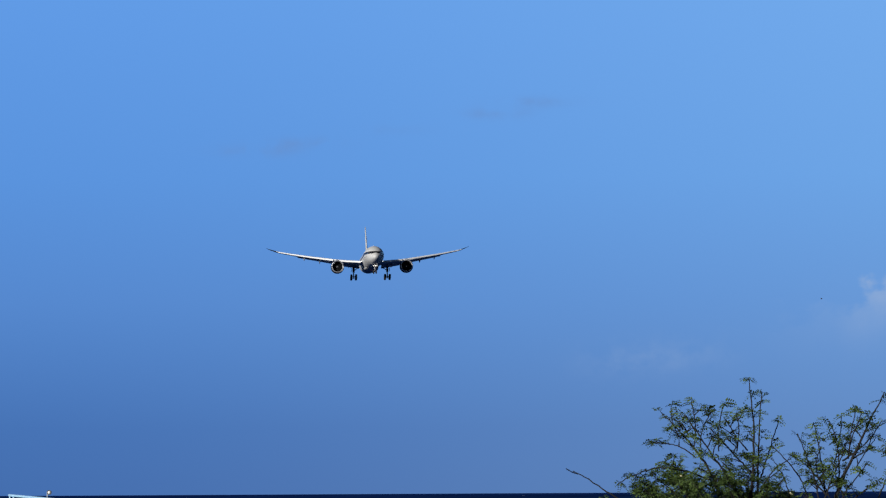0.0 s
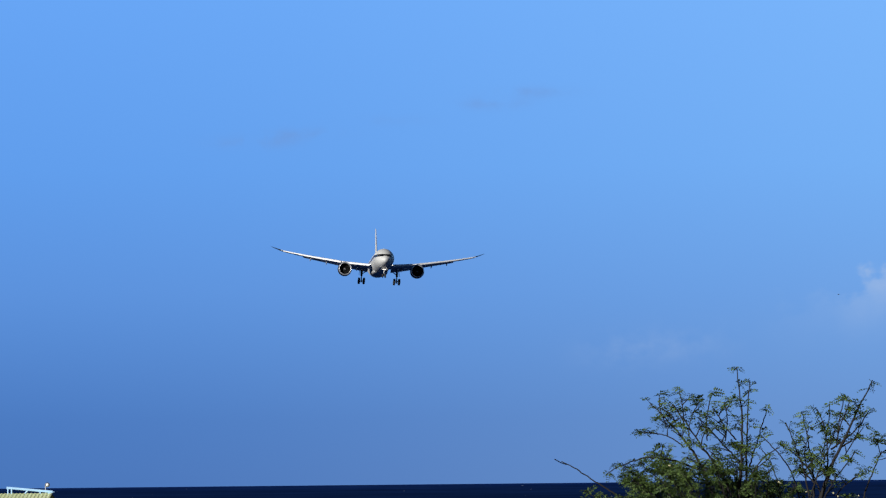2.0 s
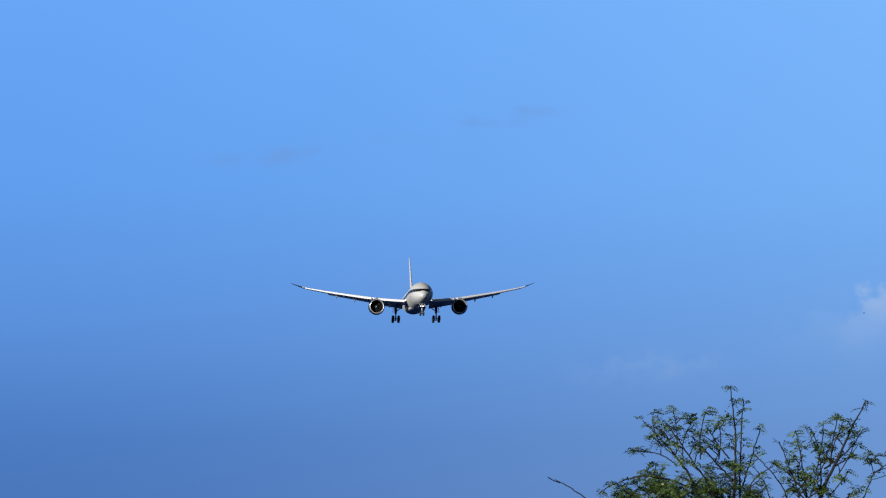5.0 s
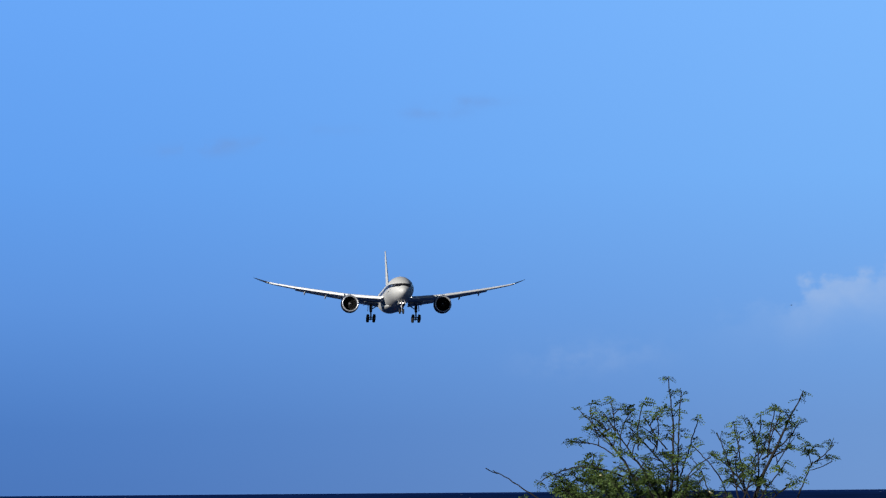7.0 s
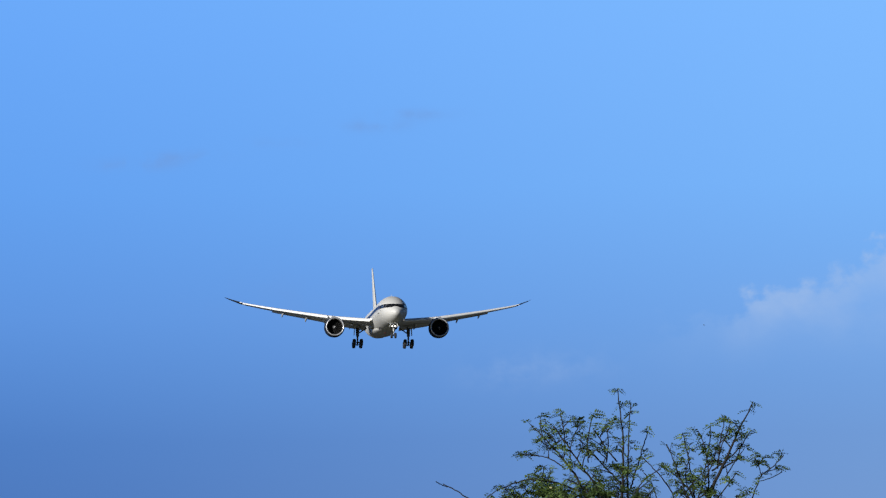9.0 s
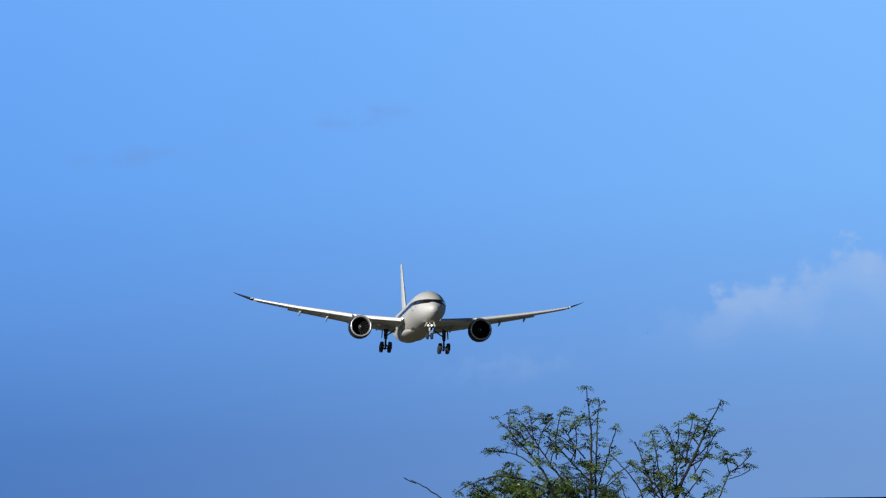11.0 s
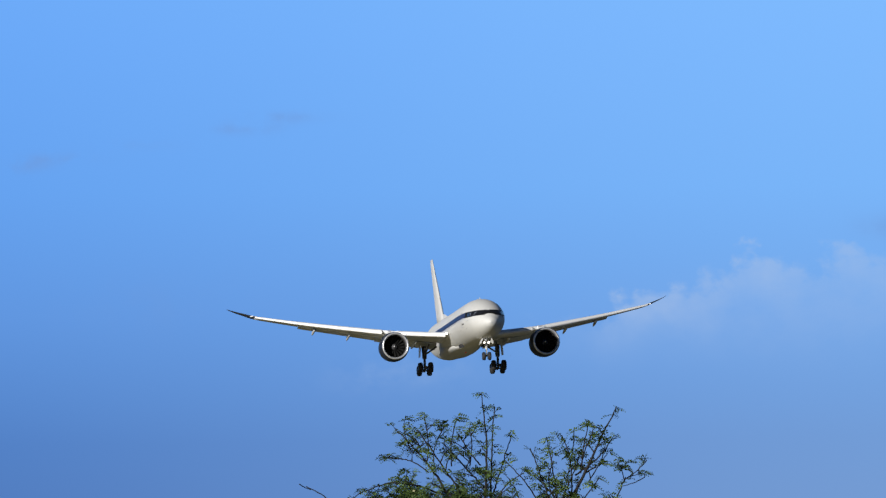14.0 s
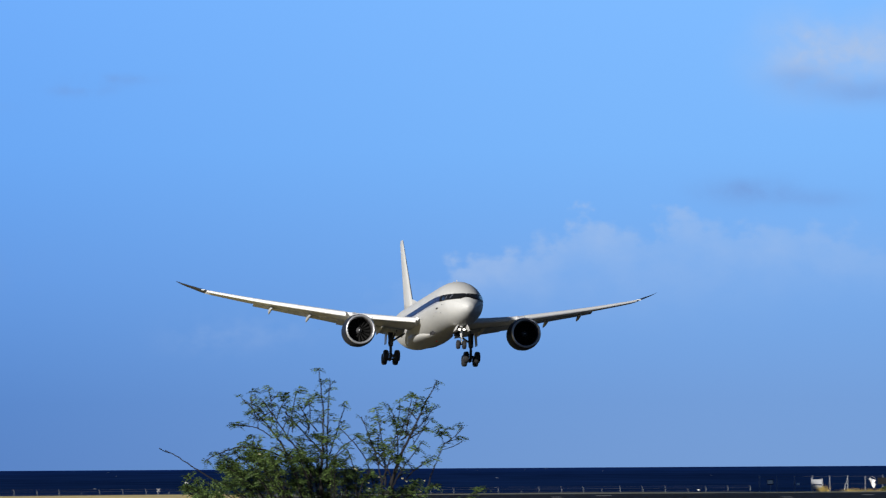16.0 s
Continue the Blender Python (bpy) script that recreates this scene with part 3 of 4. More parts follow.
def thorn_tree(at, tall_limbs, seed, outline, low=140, spread=(-1.46, 1.7)):
    rnd = random.Random(seed)
    tree = thing("thorn_tree", "thorny tree with thin bare branches and feathery green leaves", "tree", at, group="thorn trees")
    hz = 4.42      # eye line's height
    leaves, twigs, flowers, rest, count = [], [], [], [], {}

    def bough(points, r0, r1, dens, bare=0.35, name="limb", tufts=0.20):
        pts = [Vector(p) for p in points]
        # round the bends
        fine = []
        for i in range(len(pts) - 1):
            a, b = pts[i], pts[i + 1]
            for k in range(4):
                u = k / 4
                q = a.lerp(b, u)
                if 0 < i < len(pts) - 1 and k == 0:
                    q = a * 0.7 + (pts[i - 1] + b) * 0.15
                fine.append(q + Vector((rnd.uniform(-1, 1), rnd.uniform(-1, 1), rnd.uniform(-1, 1))) * min(0.006, 0.045 * (b - a).length))
        fine.append(pts[-1])
        n = len(fine)
        shape = tube(fine, [r0 + (r1 - r0) * (i / (n - 1)) ** 0.8 for i in range(n)], 6)
        count[name] = count.get(name, 0) + 1
        if count[name] > 250:
            rest.append(shape)
        else:
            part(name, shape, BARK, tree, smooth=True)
        length = sum((fine[i + 1] - fine[i]).length for i in range(n - 1))
        many = int(length * dens * tufts + 0.5) + (1 if dens > 7 else 0)
        for k in range(many):
            u = 0.995 if k == 0 and dens > 7 else bare + (1 - bare) * ((k + rnd.random()) / many) ** 0.85
            i = min(n - 2, int(u * (n - 1)))
            p = fine[i].lerp(fine[i + 1], rnd.random())
            go = (fine[i + 1] - fine[i]).normalized()
            out = Vector((rnd.uniform(-1, 1), rnd.uniform(-1, 1), rnd.uniform(-0.1, 0.7))).normalized()
            d = (out + go * 0.7).normalized()
            l = rnd.uniform(0.02, 0.11) * (1.25 - 0.5 * u)
            tip = p + d * l
            twigs.append(tube([p, p.lerp(tip, 0.5) + Vector((0, 0, 0.006)), tip], [0.0028, 0.0022, 0.0012], 4))
            # a tuft of leaves fans out from the twig's end
            turn, flat = rnd.uniform(0, 6.28), Vector((d.x, d.y, 0))
            for j in range(rnd.choice((2, 2, 3, 3, 4))):
                a = turn + j * 1.9 + rnd.uniform(-0.4, 0.4)
                h = (Vector((math.cos(a), math.sin(a), rnd.uniform(-0.6, 0.6))) + flat * 0.6).normalized()
                leaves.extend(spray(rnd, p.lerp(tip, rnd.uniform(0.7, 1)), h, rnd.uniform(0.06, 0.11)))

    for pts, r0, dens, bare in tall_limbs:
        y0 = rnd.uniform(-0.35, 0.35)
        y1 = y0 + rnd.uniform(-0.3, 0.3)
        m = len(pts) - 1
        bare *= 0.45 if dens > 20 else 1.0
        line = [Vector((x, y0 + (y1 - y0) * k / m, hz - 0.085 + z)) for k, (x, z) in enumerate(pts)]
        bough(line, r0 * 1.08, 0.0046, dens * 0.52, bare)
        if dens < 20:
            continue
        span = (line[-1] - line[0]).length
        for k in range(max(2, int(span * 5))):
            u = rnd.uniform(bare, 0.82) * m
            i = min(m - 1, int(u))
            p = line[i].lerp(line[i + 1], u - i)
            go = (line[i + 1] - line[i]).normalized()
            sgn = 1 if k % 2 else -1
            out = Vector((sgn * rnd.uniform(0.5, 1.0), rnd.uniform(-0.7, 0.7), rnd.uniform(-0.05, 0.5))).normalized()
            l = rnd.uniform(0.08, 0.24) * (1.2 - 0.75 * u / m) * (0.62 if abs(line[-1].x - line[0].x) < 0.2 else 0.9)
            q = p + (go * 0.8 + out).normalized() * l * 0.5
            bough([p, q, q + (out + go * 0.6).normalized() * l * 0.55], 0.0072, 0.0030, dens * 1.0, 0.45, "branch")
    # trunk and forks down to the ground
    for x, y, r in ((0.05, 0.05, 0.085), (-0.35, -0.1, 0.06), (0.62, 0.1, 0.07), (0.25, 0.25, 0.05)):
        part("trunk", tube([(x * 0.25, y * 0.2, -0.2), (x * 0.4, y * 0.6, 1.2), (x * 0.8, y, 2.6), (x, y, hz - 0.25)], [r * 1.5, r * 1.2, r * 0.8, r * 0.3], 9), BARK, tree, smooth=True)
    # the dense lower crown
    for k in range(low):
        west = rnd.random()          # thick on the west side, thin towards the east
        x = rnd.uniform(spread[0], -0.25) if west < 0.56 else rnd.uniform(-0.25, 0.5) if west < 0.82 else rnd.uniform(0.5, spread[1])
        top = straight_at(outline, x)[0]
        z = hz + top - abs(rnd.gauss(0, 0.36))
        y = rnd.gauss(0, 0.55)
        bx = x * 0.35 + 0.05
        start = Vector((bx, y * 0.3, max(1.6, z - rnd.uniform(0.7, 1.3))))
        mid = Vector((bx + (x - bx) * 0.6, y * 0.7, z - 0.22))
        bough([start, mid, (x, y, z)], 0.011, 0.003, 30, 0.5, "branch", 0.25)
    for k in range(22):
        x = rnd.uniform(spread[0] * 0.9, spread[1] * 0.75)
        z = hz + straight_at(outline, x)[0] - 0.05 - abs(rnd.gauss(0, 0.25))
        y = -0.5 + rnd.uniform(-0.5, 0.4)
        s = rnd.uniform(0.004, 0.009)
        flowers.append(moved(lathe([(-s * 1.6, s * 0.3), (-s, s), (s, s), (s * 1.8, s * 0.3)], 6, True), pose(x, y, z, rnd.uniform(0, 90), 0, rnd.uniform(0, 180))))
    part("crown", join(*leaves), LEAF, tree, "feathery yellow-green leaves", kind="stuff")
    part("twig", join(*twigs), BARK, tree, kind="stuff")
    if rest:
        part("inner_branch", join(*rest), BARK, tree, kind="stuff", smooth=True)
    part("blossom", join(*flowers), CATKIN, tree, "pale cream catkins", kind="stuff")
    return tree


SHOOTS = []


def shoot(x0, z0, x1, z1, bow, radius, twigs, bare):
    """A tall shoot over the crown, from foot to tip in metres over the eye line, with its sideways bow, radius, twigs a metre and bare share."""
    dx, dz = x1 - x0, z1 - z0
    size = math.hypot(dx, dz)
    line = []
    for k in range(7):
        u = k / 6
        b = 4 * u * (1 - u) * bow + min(1, size) * (0.013 * math.sin(8 * u + 5 * x1) + 0.004 * math.sin(19 * u + 3 * z1)) * u * (1.6 - u)
        line.append((x0 + dx * u - dz / size * b, z0 + dz * u + dx / size * b))
    SHOOTS.append((line, radius, twigs, bare))


def limbs():
    """The shoots of the thorn tree, west to east in three clusters."""
    shoot(-0.05, -0.20, -0.04, 1.12, -0.035, 0.017, 78, 0.20)
    shoot(0.06, -0.20, 0.08, 0.99, 0.039, 0.013, 56, 0.25)
    shoot(0.06, 0.21, 0.23, 0.73, 0.006, 0.008, 34, 0.30)
    shoot(-0.24, -0.20, -0.85, 0.81, -0.102, 0.019, 42, 0.30)
    shoot(-0.10, -0.06, -0.64, 0.78, -0.032, 0.013, 50, 0.35)
    shoot(-0.49, 0.49, -0.38, 0.83, 0.034, 0.006, 50, 0.30)
    shoot(-0.60, 0.58, -0.76, 0.76, -0.038, 0.005, 50, 0.30)
    shoot(-0.03, 0.26, -0.40, 0.66, -0.001, 0.009, 44, 0.30)
    shoot(-0.06, 0.46, -0.26, 0.75, 0.013, 0.007, 60, 0.30)
    shoot(-0.40, 0.19, -1.23, 0.17, -0.121, 0.010, 70, 0.30)
    shoot(-0.54, 0.40, -0.90, 0.53, -0.043, 0.006, 60, 0.40)
    shoot(-1.05, -0.12, -1.66, 0.28, -0.015, 0.0085, 3, 0.85)
    shoot(-1.61, 0.25, -1.71, 0.30, 0.005, 0.003, 3, 0.85)
    shoot(0.52, -0.20, 0.17, 0.49, -0.086, 0.009, 16, 0.40)
    shoot(0.33, -0.20, 0.25, 0.26, -0.026, 0.007, 40, 0.40)
    shoot(0.61, -0.20, 0.39, 0.61, -0.038, 0.010, 52, 0.40)
    shoot(0.64, -0.11, 0.54, 0.69, -0.030, 0.010, 62, 0.40)
    shoot(0.68, -0.11, 0.68, 0.73, -0.101, 0.010, 62, 0.35)
    shoot(0.66, -0.20, 1.19, 0.98, 0.035, 0.021, 20, 0.45)
    shoot(0.80, 0.36, 1.15, 0.70, -0.03, 0.009, 14, 0.60)
    shoot(0.86, 0.42, 0.92, 0.81, 0.011, 0.006, 57, 0.30)
    shoot(1.08, -0.12, 1.27, 0.34, 0.01, 0.008, 16, 0.50)
    shoot(1.26, 0.32, 1.46, 0.49, -0.01, 0.005, 40, 0.20)
    shoot(1.23, 0.26, 1.44, 0.34, -0.01, 0.003, 14, 0.40)
    shoot(1.25, 0.30, 1.19, 0.47, -0.009, 0.004, 34, 0.20)
    shoot(0.84, -0.06, 1.05, 0.13, 0.016, 0.006, 50, 0.30)
    shoot(0.72, -0.20, 0.42, 0.37, -0.083, 0.009, 40, 0.40)
    shoot(0.68, -0.20, 1.02, 0.33, 0.029, 0.008, 44, 0.40)
    shoot(-0.13, -0.20, -0.52, 0.30, -0.104, 0.009, 46, 0.40)
    shoot(0.01, -0.06, 0.33, 0.38, 0.073, 0.007, 30, 0.40)
    shoot(-0.19, -0.20, -0.29, 0.35, -0.100, 0.008, 46, 0.40)
    shoot(0.56, -0.20, 0.84, 0.53, 0.008, 0.009, 60, 0.35)
    shoot(0.65, 0.08, 0.60, 0.49, 0.061, 0.006, 67, 0.30)
    shoot(0.13, -0.20, 0.27, 0.21, 0.043, 0.007, 40, 0.40)
    shoot(-0.32, 0.45, -0.28, 0.86, 0.02, 0.006, 46, 0.15)
    shoot(-0.55, 0.48, -0.57, 0.89, -0.03, 0.006, 46, 0.15)
    shoot(-0.68, 0.58, -0.76, 0.85, 0.02, 0.005, 44, 0.15)
    shoot(-0.16, 0.45, -0.16, 0.80, -0.02, 0.006, 44, 0.15)
    shoot(0.85, 0.38, 0.98, 0.80, 0.02, 0.006, 46, 0.2)
    shoot(0.73, 0.35, 0.80, 0.78, -0.02, 0.006, 46, 0.2)
    shoot(0.92, 0.30, 1.08, 0.62, -0.02, 0.005, 50, 0.2)
    return SHOOTS


def trees():
    outline = [(-1.5, -0.12), (-1.3, 0.06), (-1.0, 0.18), (-0.75, 0.24), (-0.5, 0.2), (0.0, 0.18), (0.25, 0.12), (0.45, 0.0), (0.8, -0.06), (1.2, -0.12), (1.8, -0.28)]
    t = thorn_tree(pose(0, 55, 0), limbs(), 21, outline)
    other = copy_thing(t, pose(-8.66, 55.0, -0.2, 0, 0, 0))
    other["label"] = "second thorny tree with feathery green leaves on thin branches"
    return t


# ---- the airliner: origin between the engine inlets, nose towards -y ----
NOSE = -18.5          # the nose tip's y
AXIS = 2.08           # fuselage axis over the engine axis
HULL = [(0.0, 0.02, -0.84, -0.90), (0.25, 0.55, -0.38, -1.30), (0.8, 1.02, 0.04, -1.66), (1.6, 1.50, 0.62, -2.00), (2.6, 1.95, 1.28, -2.28),
        (3.8, 2.30, 1.90, -2.50), (5.2, 2.56, 2.38, -2.64), (7.0, 2.76, 2.70, -2.70), (9.0, 2.85, 2.84, -2.71), (11.5, 2.885, 2.87, -2.69),
        (24.0, 2.885, 2.87, -2.66), (37.0, 2.885, 2.90, -2.66), (41.0, 2.75, 2.95, -2.40), (45.0, 2.3, 2.95, -1.5), (49.0, 1.65, 2.8, -0.4),
        (52.5, 1.0, 2.5, 0.65), (55.0, 0.45, 2.15, 1.35), (55.9, 0.12, 1.9, 1.6)]


def hull_point(s, z, side, lift=0.0):
    """A point of the hull's skin at station s and height z over the axis, on one side (+1 or -1)."""
    hw, zt, zb = smooth_at(HULL, s)
    mid, hh = (zt + zb) / 2, (zt - zb) / 2
    c = max(-1.0, min(1.0, (z - mid) / hh))
    r = math.sqrt(max(0.0, 1 - c * c))
    k = 1 + lift / max(hw, 0.3)
    return Vector((side * hw * r * k + side * (0 if r > 0.05 else 0), NOSE + s - lift * (1.2 if s < 6 else 0), AXIS + mid + (z - mid) * k))


def hull_band(s0, s1, low, high, side, lift, n=40, m=6):
    """A strip laid on the skin between two heights, which may change along it."""
    secs = []
    for i in range(n + 1):
        s = s0 + (s1 - s0) * i / n
        zt = smooth_at(HULL, s)[1]
        a, b = min(low(s), zt), min(high(s), zt)
        secs.append([hull_point(s, a + (b - a) * j / m, side, lift) for j in range(m + 1)])
    return rings(secs, cap=False, closed=False)


# wing: x, leading edge's y, chord, height, thickness share, twist
WING = [(2.2, 0.6, 12.2, 1.25, 0.06), (2.9, 1.0, 11.4, 1.37, 0.06), (6.0, 3.1, 9.5, 1.75, 0.068), (10.0, 5.7, 7.4, 2.30, 0.082), (15.0, 9.0, 5.6, 3.26, 0.09),
        (20.0, 12.3, 4.2, 4.28, 0.10), (24.5, 15.3, 3.1, 5.31, 0.10), (26.6, 16.8, 2.5, 5.85, 0.10), (28.0, 18.2, 1.8, 6.42, 0.09), (29.2, 19.6, 1.05, 6.94, 0.08), (29.85, 20.6, 0.3, 7.30, 0.08)]


def aerofoil(x, le, c, z, th, f0=0.0, f1=1.0, n=9, side=1, drop=0.0):
    """One section between the chord shares f0 and f1."""
    def half(f):
        return th * c * 1.1 * (0.2969 * math.sqrt(max(f, 0)) - 0.126 * f - 0.3516 * f * f + 0.2843 * f ** 3 - 0.1015 * f ** 4) * 5
    fs = [f0 + (f1 - f0) * (0.5 - 0.5 * math.cos(math.pi * k / n)) for k in range(n + 1)]
    inc = radians(2.0)
    def pt(f, sgn):
        cam_ = 0.018 * c * 4 * f * (1 - f)
        return Vector((side * x, le + f * c, z + cam_ + sgn * half(f) - math.tan(inc) * f * c - drop))
    return [pt(f, 1) for f in fs] + [pt(f, -1) for f in reversed(fs)]


def wing_at(x):
    return smooth_at(WING, x)


def wing_panel(x0, x1, f0, f1, side, n=10, drop=0.0):
    return rings([aerofoil(x, *wing_at(x), f0, f1, 9, side, drop) for x in [x0 + (x1 - x0) * k / n for k in range(n + 1)]])


def flap_shape(x0, x1, hinge, share, angle, side, slip=0.02):
    """A slotted flap that hangs behind and under the wing's trailing part."""
    secs = []
    for k in range(7):
        x = x0 + (x1 - x0) * k / 6
        le, c, z, th = wing_at(x)
        fc = share * c + 0.35
        y0 = le + hinge * c + slip
        z0 = z - math.tan(radians(2.0)) * hinge * c - 0.03 - 0.006 * c
        ca, sa = math.cos(radians(angle)), math.sin(radians(angle))
        pts = []
        for f, h in ((0, 0), (0.06, 0.06), (0.25, 0.10), (0.6, 0.06), (1, 0.005), (1, -0.005), (0.5, -0.02), (0.12, -0.05), (0.02, -0.035)):
            u, v = f * fc, h * fc * 1.1
            pts.append(Vector((side * x, y0 + u * ca + v * sa, z0 - u * sa + v * ca)))
        secs.append(pts)
    return rings(secs)


def fairing(x, side, length, hang):
    """A canoe-shaped flap track fairing under the wing."""
    le, c, z, th = wing_at(x)
    y0, y1 = le + 0.45 * c, le + c + length
    secs = []
    for k in range(9):
        u = k / 8
        r = 0.2 * math.sin(math.pi * min(1, 0.08 + 0.9 * u)) ** 0.6 + 0.02
        y = y0 + (y1 - y0) * u
        zc = z - 0.12 * c * 0.35 - 0.3 - hang * u ** 1.6
        secs.append([(side * x + r * 0.75 * math.cos(a), y, zc + r * 1.25 * math.sin(a)) for a in [j * math.pi / 5 for j in range(10)]])
    return rings(secs)


def wheel(r, w):
    return lathe([(-w / 2, r * 0.45), (-w / 2, r * 0.8), (-w * 0.38, r * 0.95), (-w * 0.15, r), (w * 0.15, r), (w * 0.38, r * 0.95), (w / 2, r * 0.8), (w / 2, r * 0.45)], 22, True)


def rim(r, w):
    return lathe([(-w / 2 - 0.01, r * 0.1), (-w / 2 - 0.01, r * 0.38), (-w * 0.42, r * 0.46), (w * 0.42, r * 0.46), (w / 2 + 0.01, r * 0.38), (w / 2 + 0.01, r * 0.1)], 16, True)


TURN = Matrix.Rotation(radians(90), 4, "Z")


def engine(plane, side):
    x = 10.0 * side
    at = pose(x, 0, 0)
    e = part("engine_cowl", moved(lathe([(0.17, 1.775), (0.35, 1.82), (0.7, 1.87), (1.5, 1.93), (2.6, 1.92), (3.8, 1.80), (4.9, 1.58), (4.9, 1.50), (3.9, 1.62), (2.5, 1.5)], 56), at), NACELLE, plane,
             "dark grey-blue engine cowl with polished lip", smooth=True)
    part("inlet_lip", moved(lathe([(0.62, 1.46), (0.3, 1.48), (0.1, 1.54), (0.0, 1.62), (0.04, 1.70), (0.11, 1.75), (0.18, 1.777)], 56), at), LIP, e, "bright polished inlet lip", smooth=True)
    part("inlet_duct", moved(lathe([(0.6, 1.462), (1.0, 1.44), (1.6, 1.44), (2.2, 1.45)], 48), at), DUCT, e, smooth=True)
    part("fan_hub", moved(lathe([(0.95, 0.015), (1.05, 0.1), (1.3, 0.26), (1.6, 0.38), (1.9, 0.42)], 24, True), at), SPINNER, e, "grey fan spinner", smooth=True)
    part("spinner_mark", moved(lathe([(0.93, 0.01), (0.97, 0.055), (1.02, 0.085)], 14, True), at), SIGN_WHITE, e, "white spinner mark", smooth=True)
    blade = []
    for k in range(8):
        u = k / 7
        r, tw = 0.36 + 1.06 * u, radians(25 + 38 * u)
        wv = 0.20 + 0.12 * u
        cx, cy = math.cos(tw) * wv, math.sin(tw) * wv
        sweep = 0.06 * math.sin(3 * u)
        blade.append([(r, 1.62 - cx * 0.6 + sweep, -cy), (r, 1.62 + sweep, 0.02), (r, 1.62 + cx * 0.6 + sweep, cy), (r, 1.63 + sweep, -0.01)])
    bme = fix(mesh("fan_blade", *rings(blade), BLADE, True))
    for k in range(18):
        ob = new("fan_blade", bme)
        ob.parent = e
        ob.matrix_basis = pose(x, 0, 0) @ Matrix.Rotation(2 * math.pi * k / 18, 4, "Y")
    part("stator_disc", moved(lathe([(2.15, 0.02), (2.15, 1.46)], 40), at), DARK, e)
    part("core_nozzle", moved(lathe([(3.6, 1.15), (4.8, 1.05), (5.8, 0.78), (5.8, 0.6), (6.6, 0.25), (6.9, 0.03)], 32, True), at), LIP, e, "bare metal core nozzle", smooth=True)
    le, c, z, th = wing_at(10.0)
    secs = []
    for y, zb, zt, w in ((0.9, 1.75, 1.9, 0.05), (2.2, 1.6, 2.1, 0.2), (4.0, 1.2, 2.15, 0.26), (6.2, 0.9, z + 0.3, 0.28), (8.6, 0.95, z - 0.1, 0.2), (10.5, 1.15, z - 0.35, 0.05)):
        secs.append([(x - w, y, zb), (x + w, y, zb), (x + w * 0.9, y, zt), (x - w * 0.9, y, zt)])
    part("pylon", rings(secs), WING_GREY, e)
    # the small strake on the inboard side
    sx = x - side * 1.36
    part("strake", ([(sx, 0.9, 1.34), (sx - side * 0.05, 2.4, 1.36), (sx - side * 0.42, 2.3, 1.72), (sx + 0.02, 0.9, 1.30), (sx - side * 0.05 + 0.02, 2.4, 1.32), (sx - side * 0.42 + 0.02, 2.3, 1.68)],
                    [(0, 1, 2), (3, 5, 4), (0, 3, 4, 1), (1, 4, 5, 2), (2, 5, 3, 0)]), WING_GREY, e)


def main_gear(plane, side):
    x, y = 4.9 * side, 10.0
    top, axle = 0.6, -2.42
    g = part("main_gear", tube([(x, y + 0.1, top), (x, y, -0.9), (x, y, -1.05)], [0.34, 0.30, 0.27], 14), GEAR, plane, "dark steel main landing gear leg, extended", smooth=True)
    part("piston", tube([(x, y, -0.9), (x, y, axle + 0.05)], 0.17, 12), GEAR, g, smooth=True)
    part("torque_link", tube([(x, y + 0.25, -1.1), (x, y + 0.62, -1.75), (x, y + 0.25, axle + 0.2)], 0.06, 6), GEAR, g)
    part("side_brace", tube([(x, y, -0.55), (x - side * 1.7, y - 0.1, 0.55)], 0.12, 8), GEAR, g)
    part("drag_brace", tube([(x, y, -0.7), (x - side * 0.4, y - 2.0, 0.7)], 0.11, 8), GEAR, g)
    tilt = Matrix.Rotation(radians(-13), 4, "X")
    base = pose(x, y, axle)
    part("bogie_beam", moved(tube([(0, -0.95, 0), (0, 0.95, 0)], 0.17, 10), base @ tilt), GEAR, g)
    tw, tr = fix(mesh("tyre", *wheel(0.70, 0.60), RUBBER, True)), fix(mesh("rim", *rim(0.70, 0.60), GEAR))
    for yy in (-0.73, 0.73):
        part("axle", moved(tube([(-0.92, yy, 0), (0.92, yy, 0)], 0.09, 8), base @ tilt), GEAR, g)
        for xx in (-0.68, 0.68):
            m = base @ tilt @ pose(xx, yy, 0) @ TURN
            for nm, me in (("tyre", tw), ("rim", tr)):
                ob = new(nm, me)
                ob.parent = g
                ob.matrix_basis = m
    dx = x + side * 0.55
    door = [[(dx - 0.03, y - 0.9, 0.7), (dx + 0.03, y - 0.9, 0.7), (dx + side * 0.12 + 0.03, y - 0.75, -0.85), (dx + side * 0.12 - 0.03, y - 0.75, -0.85)],
            [(dx - 0.03, y + 0.9, 0.7), (dx + 0.03, y + 0.9, 0.7), (dx + side * 0.12 + 0.03, y + 0.75, -0.85), (dx + side * 0.12 - 0.03, y + 0.75, -0.85)]]
    part("gear_door", rings(door), FLAP, g, "dark grey gear door hanging beside the leg")


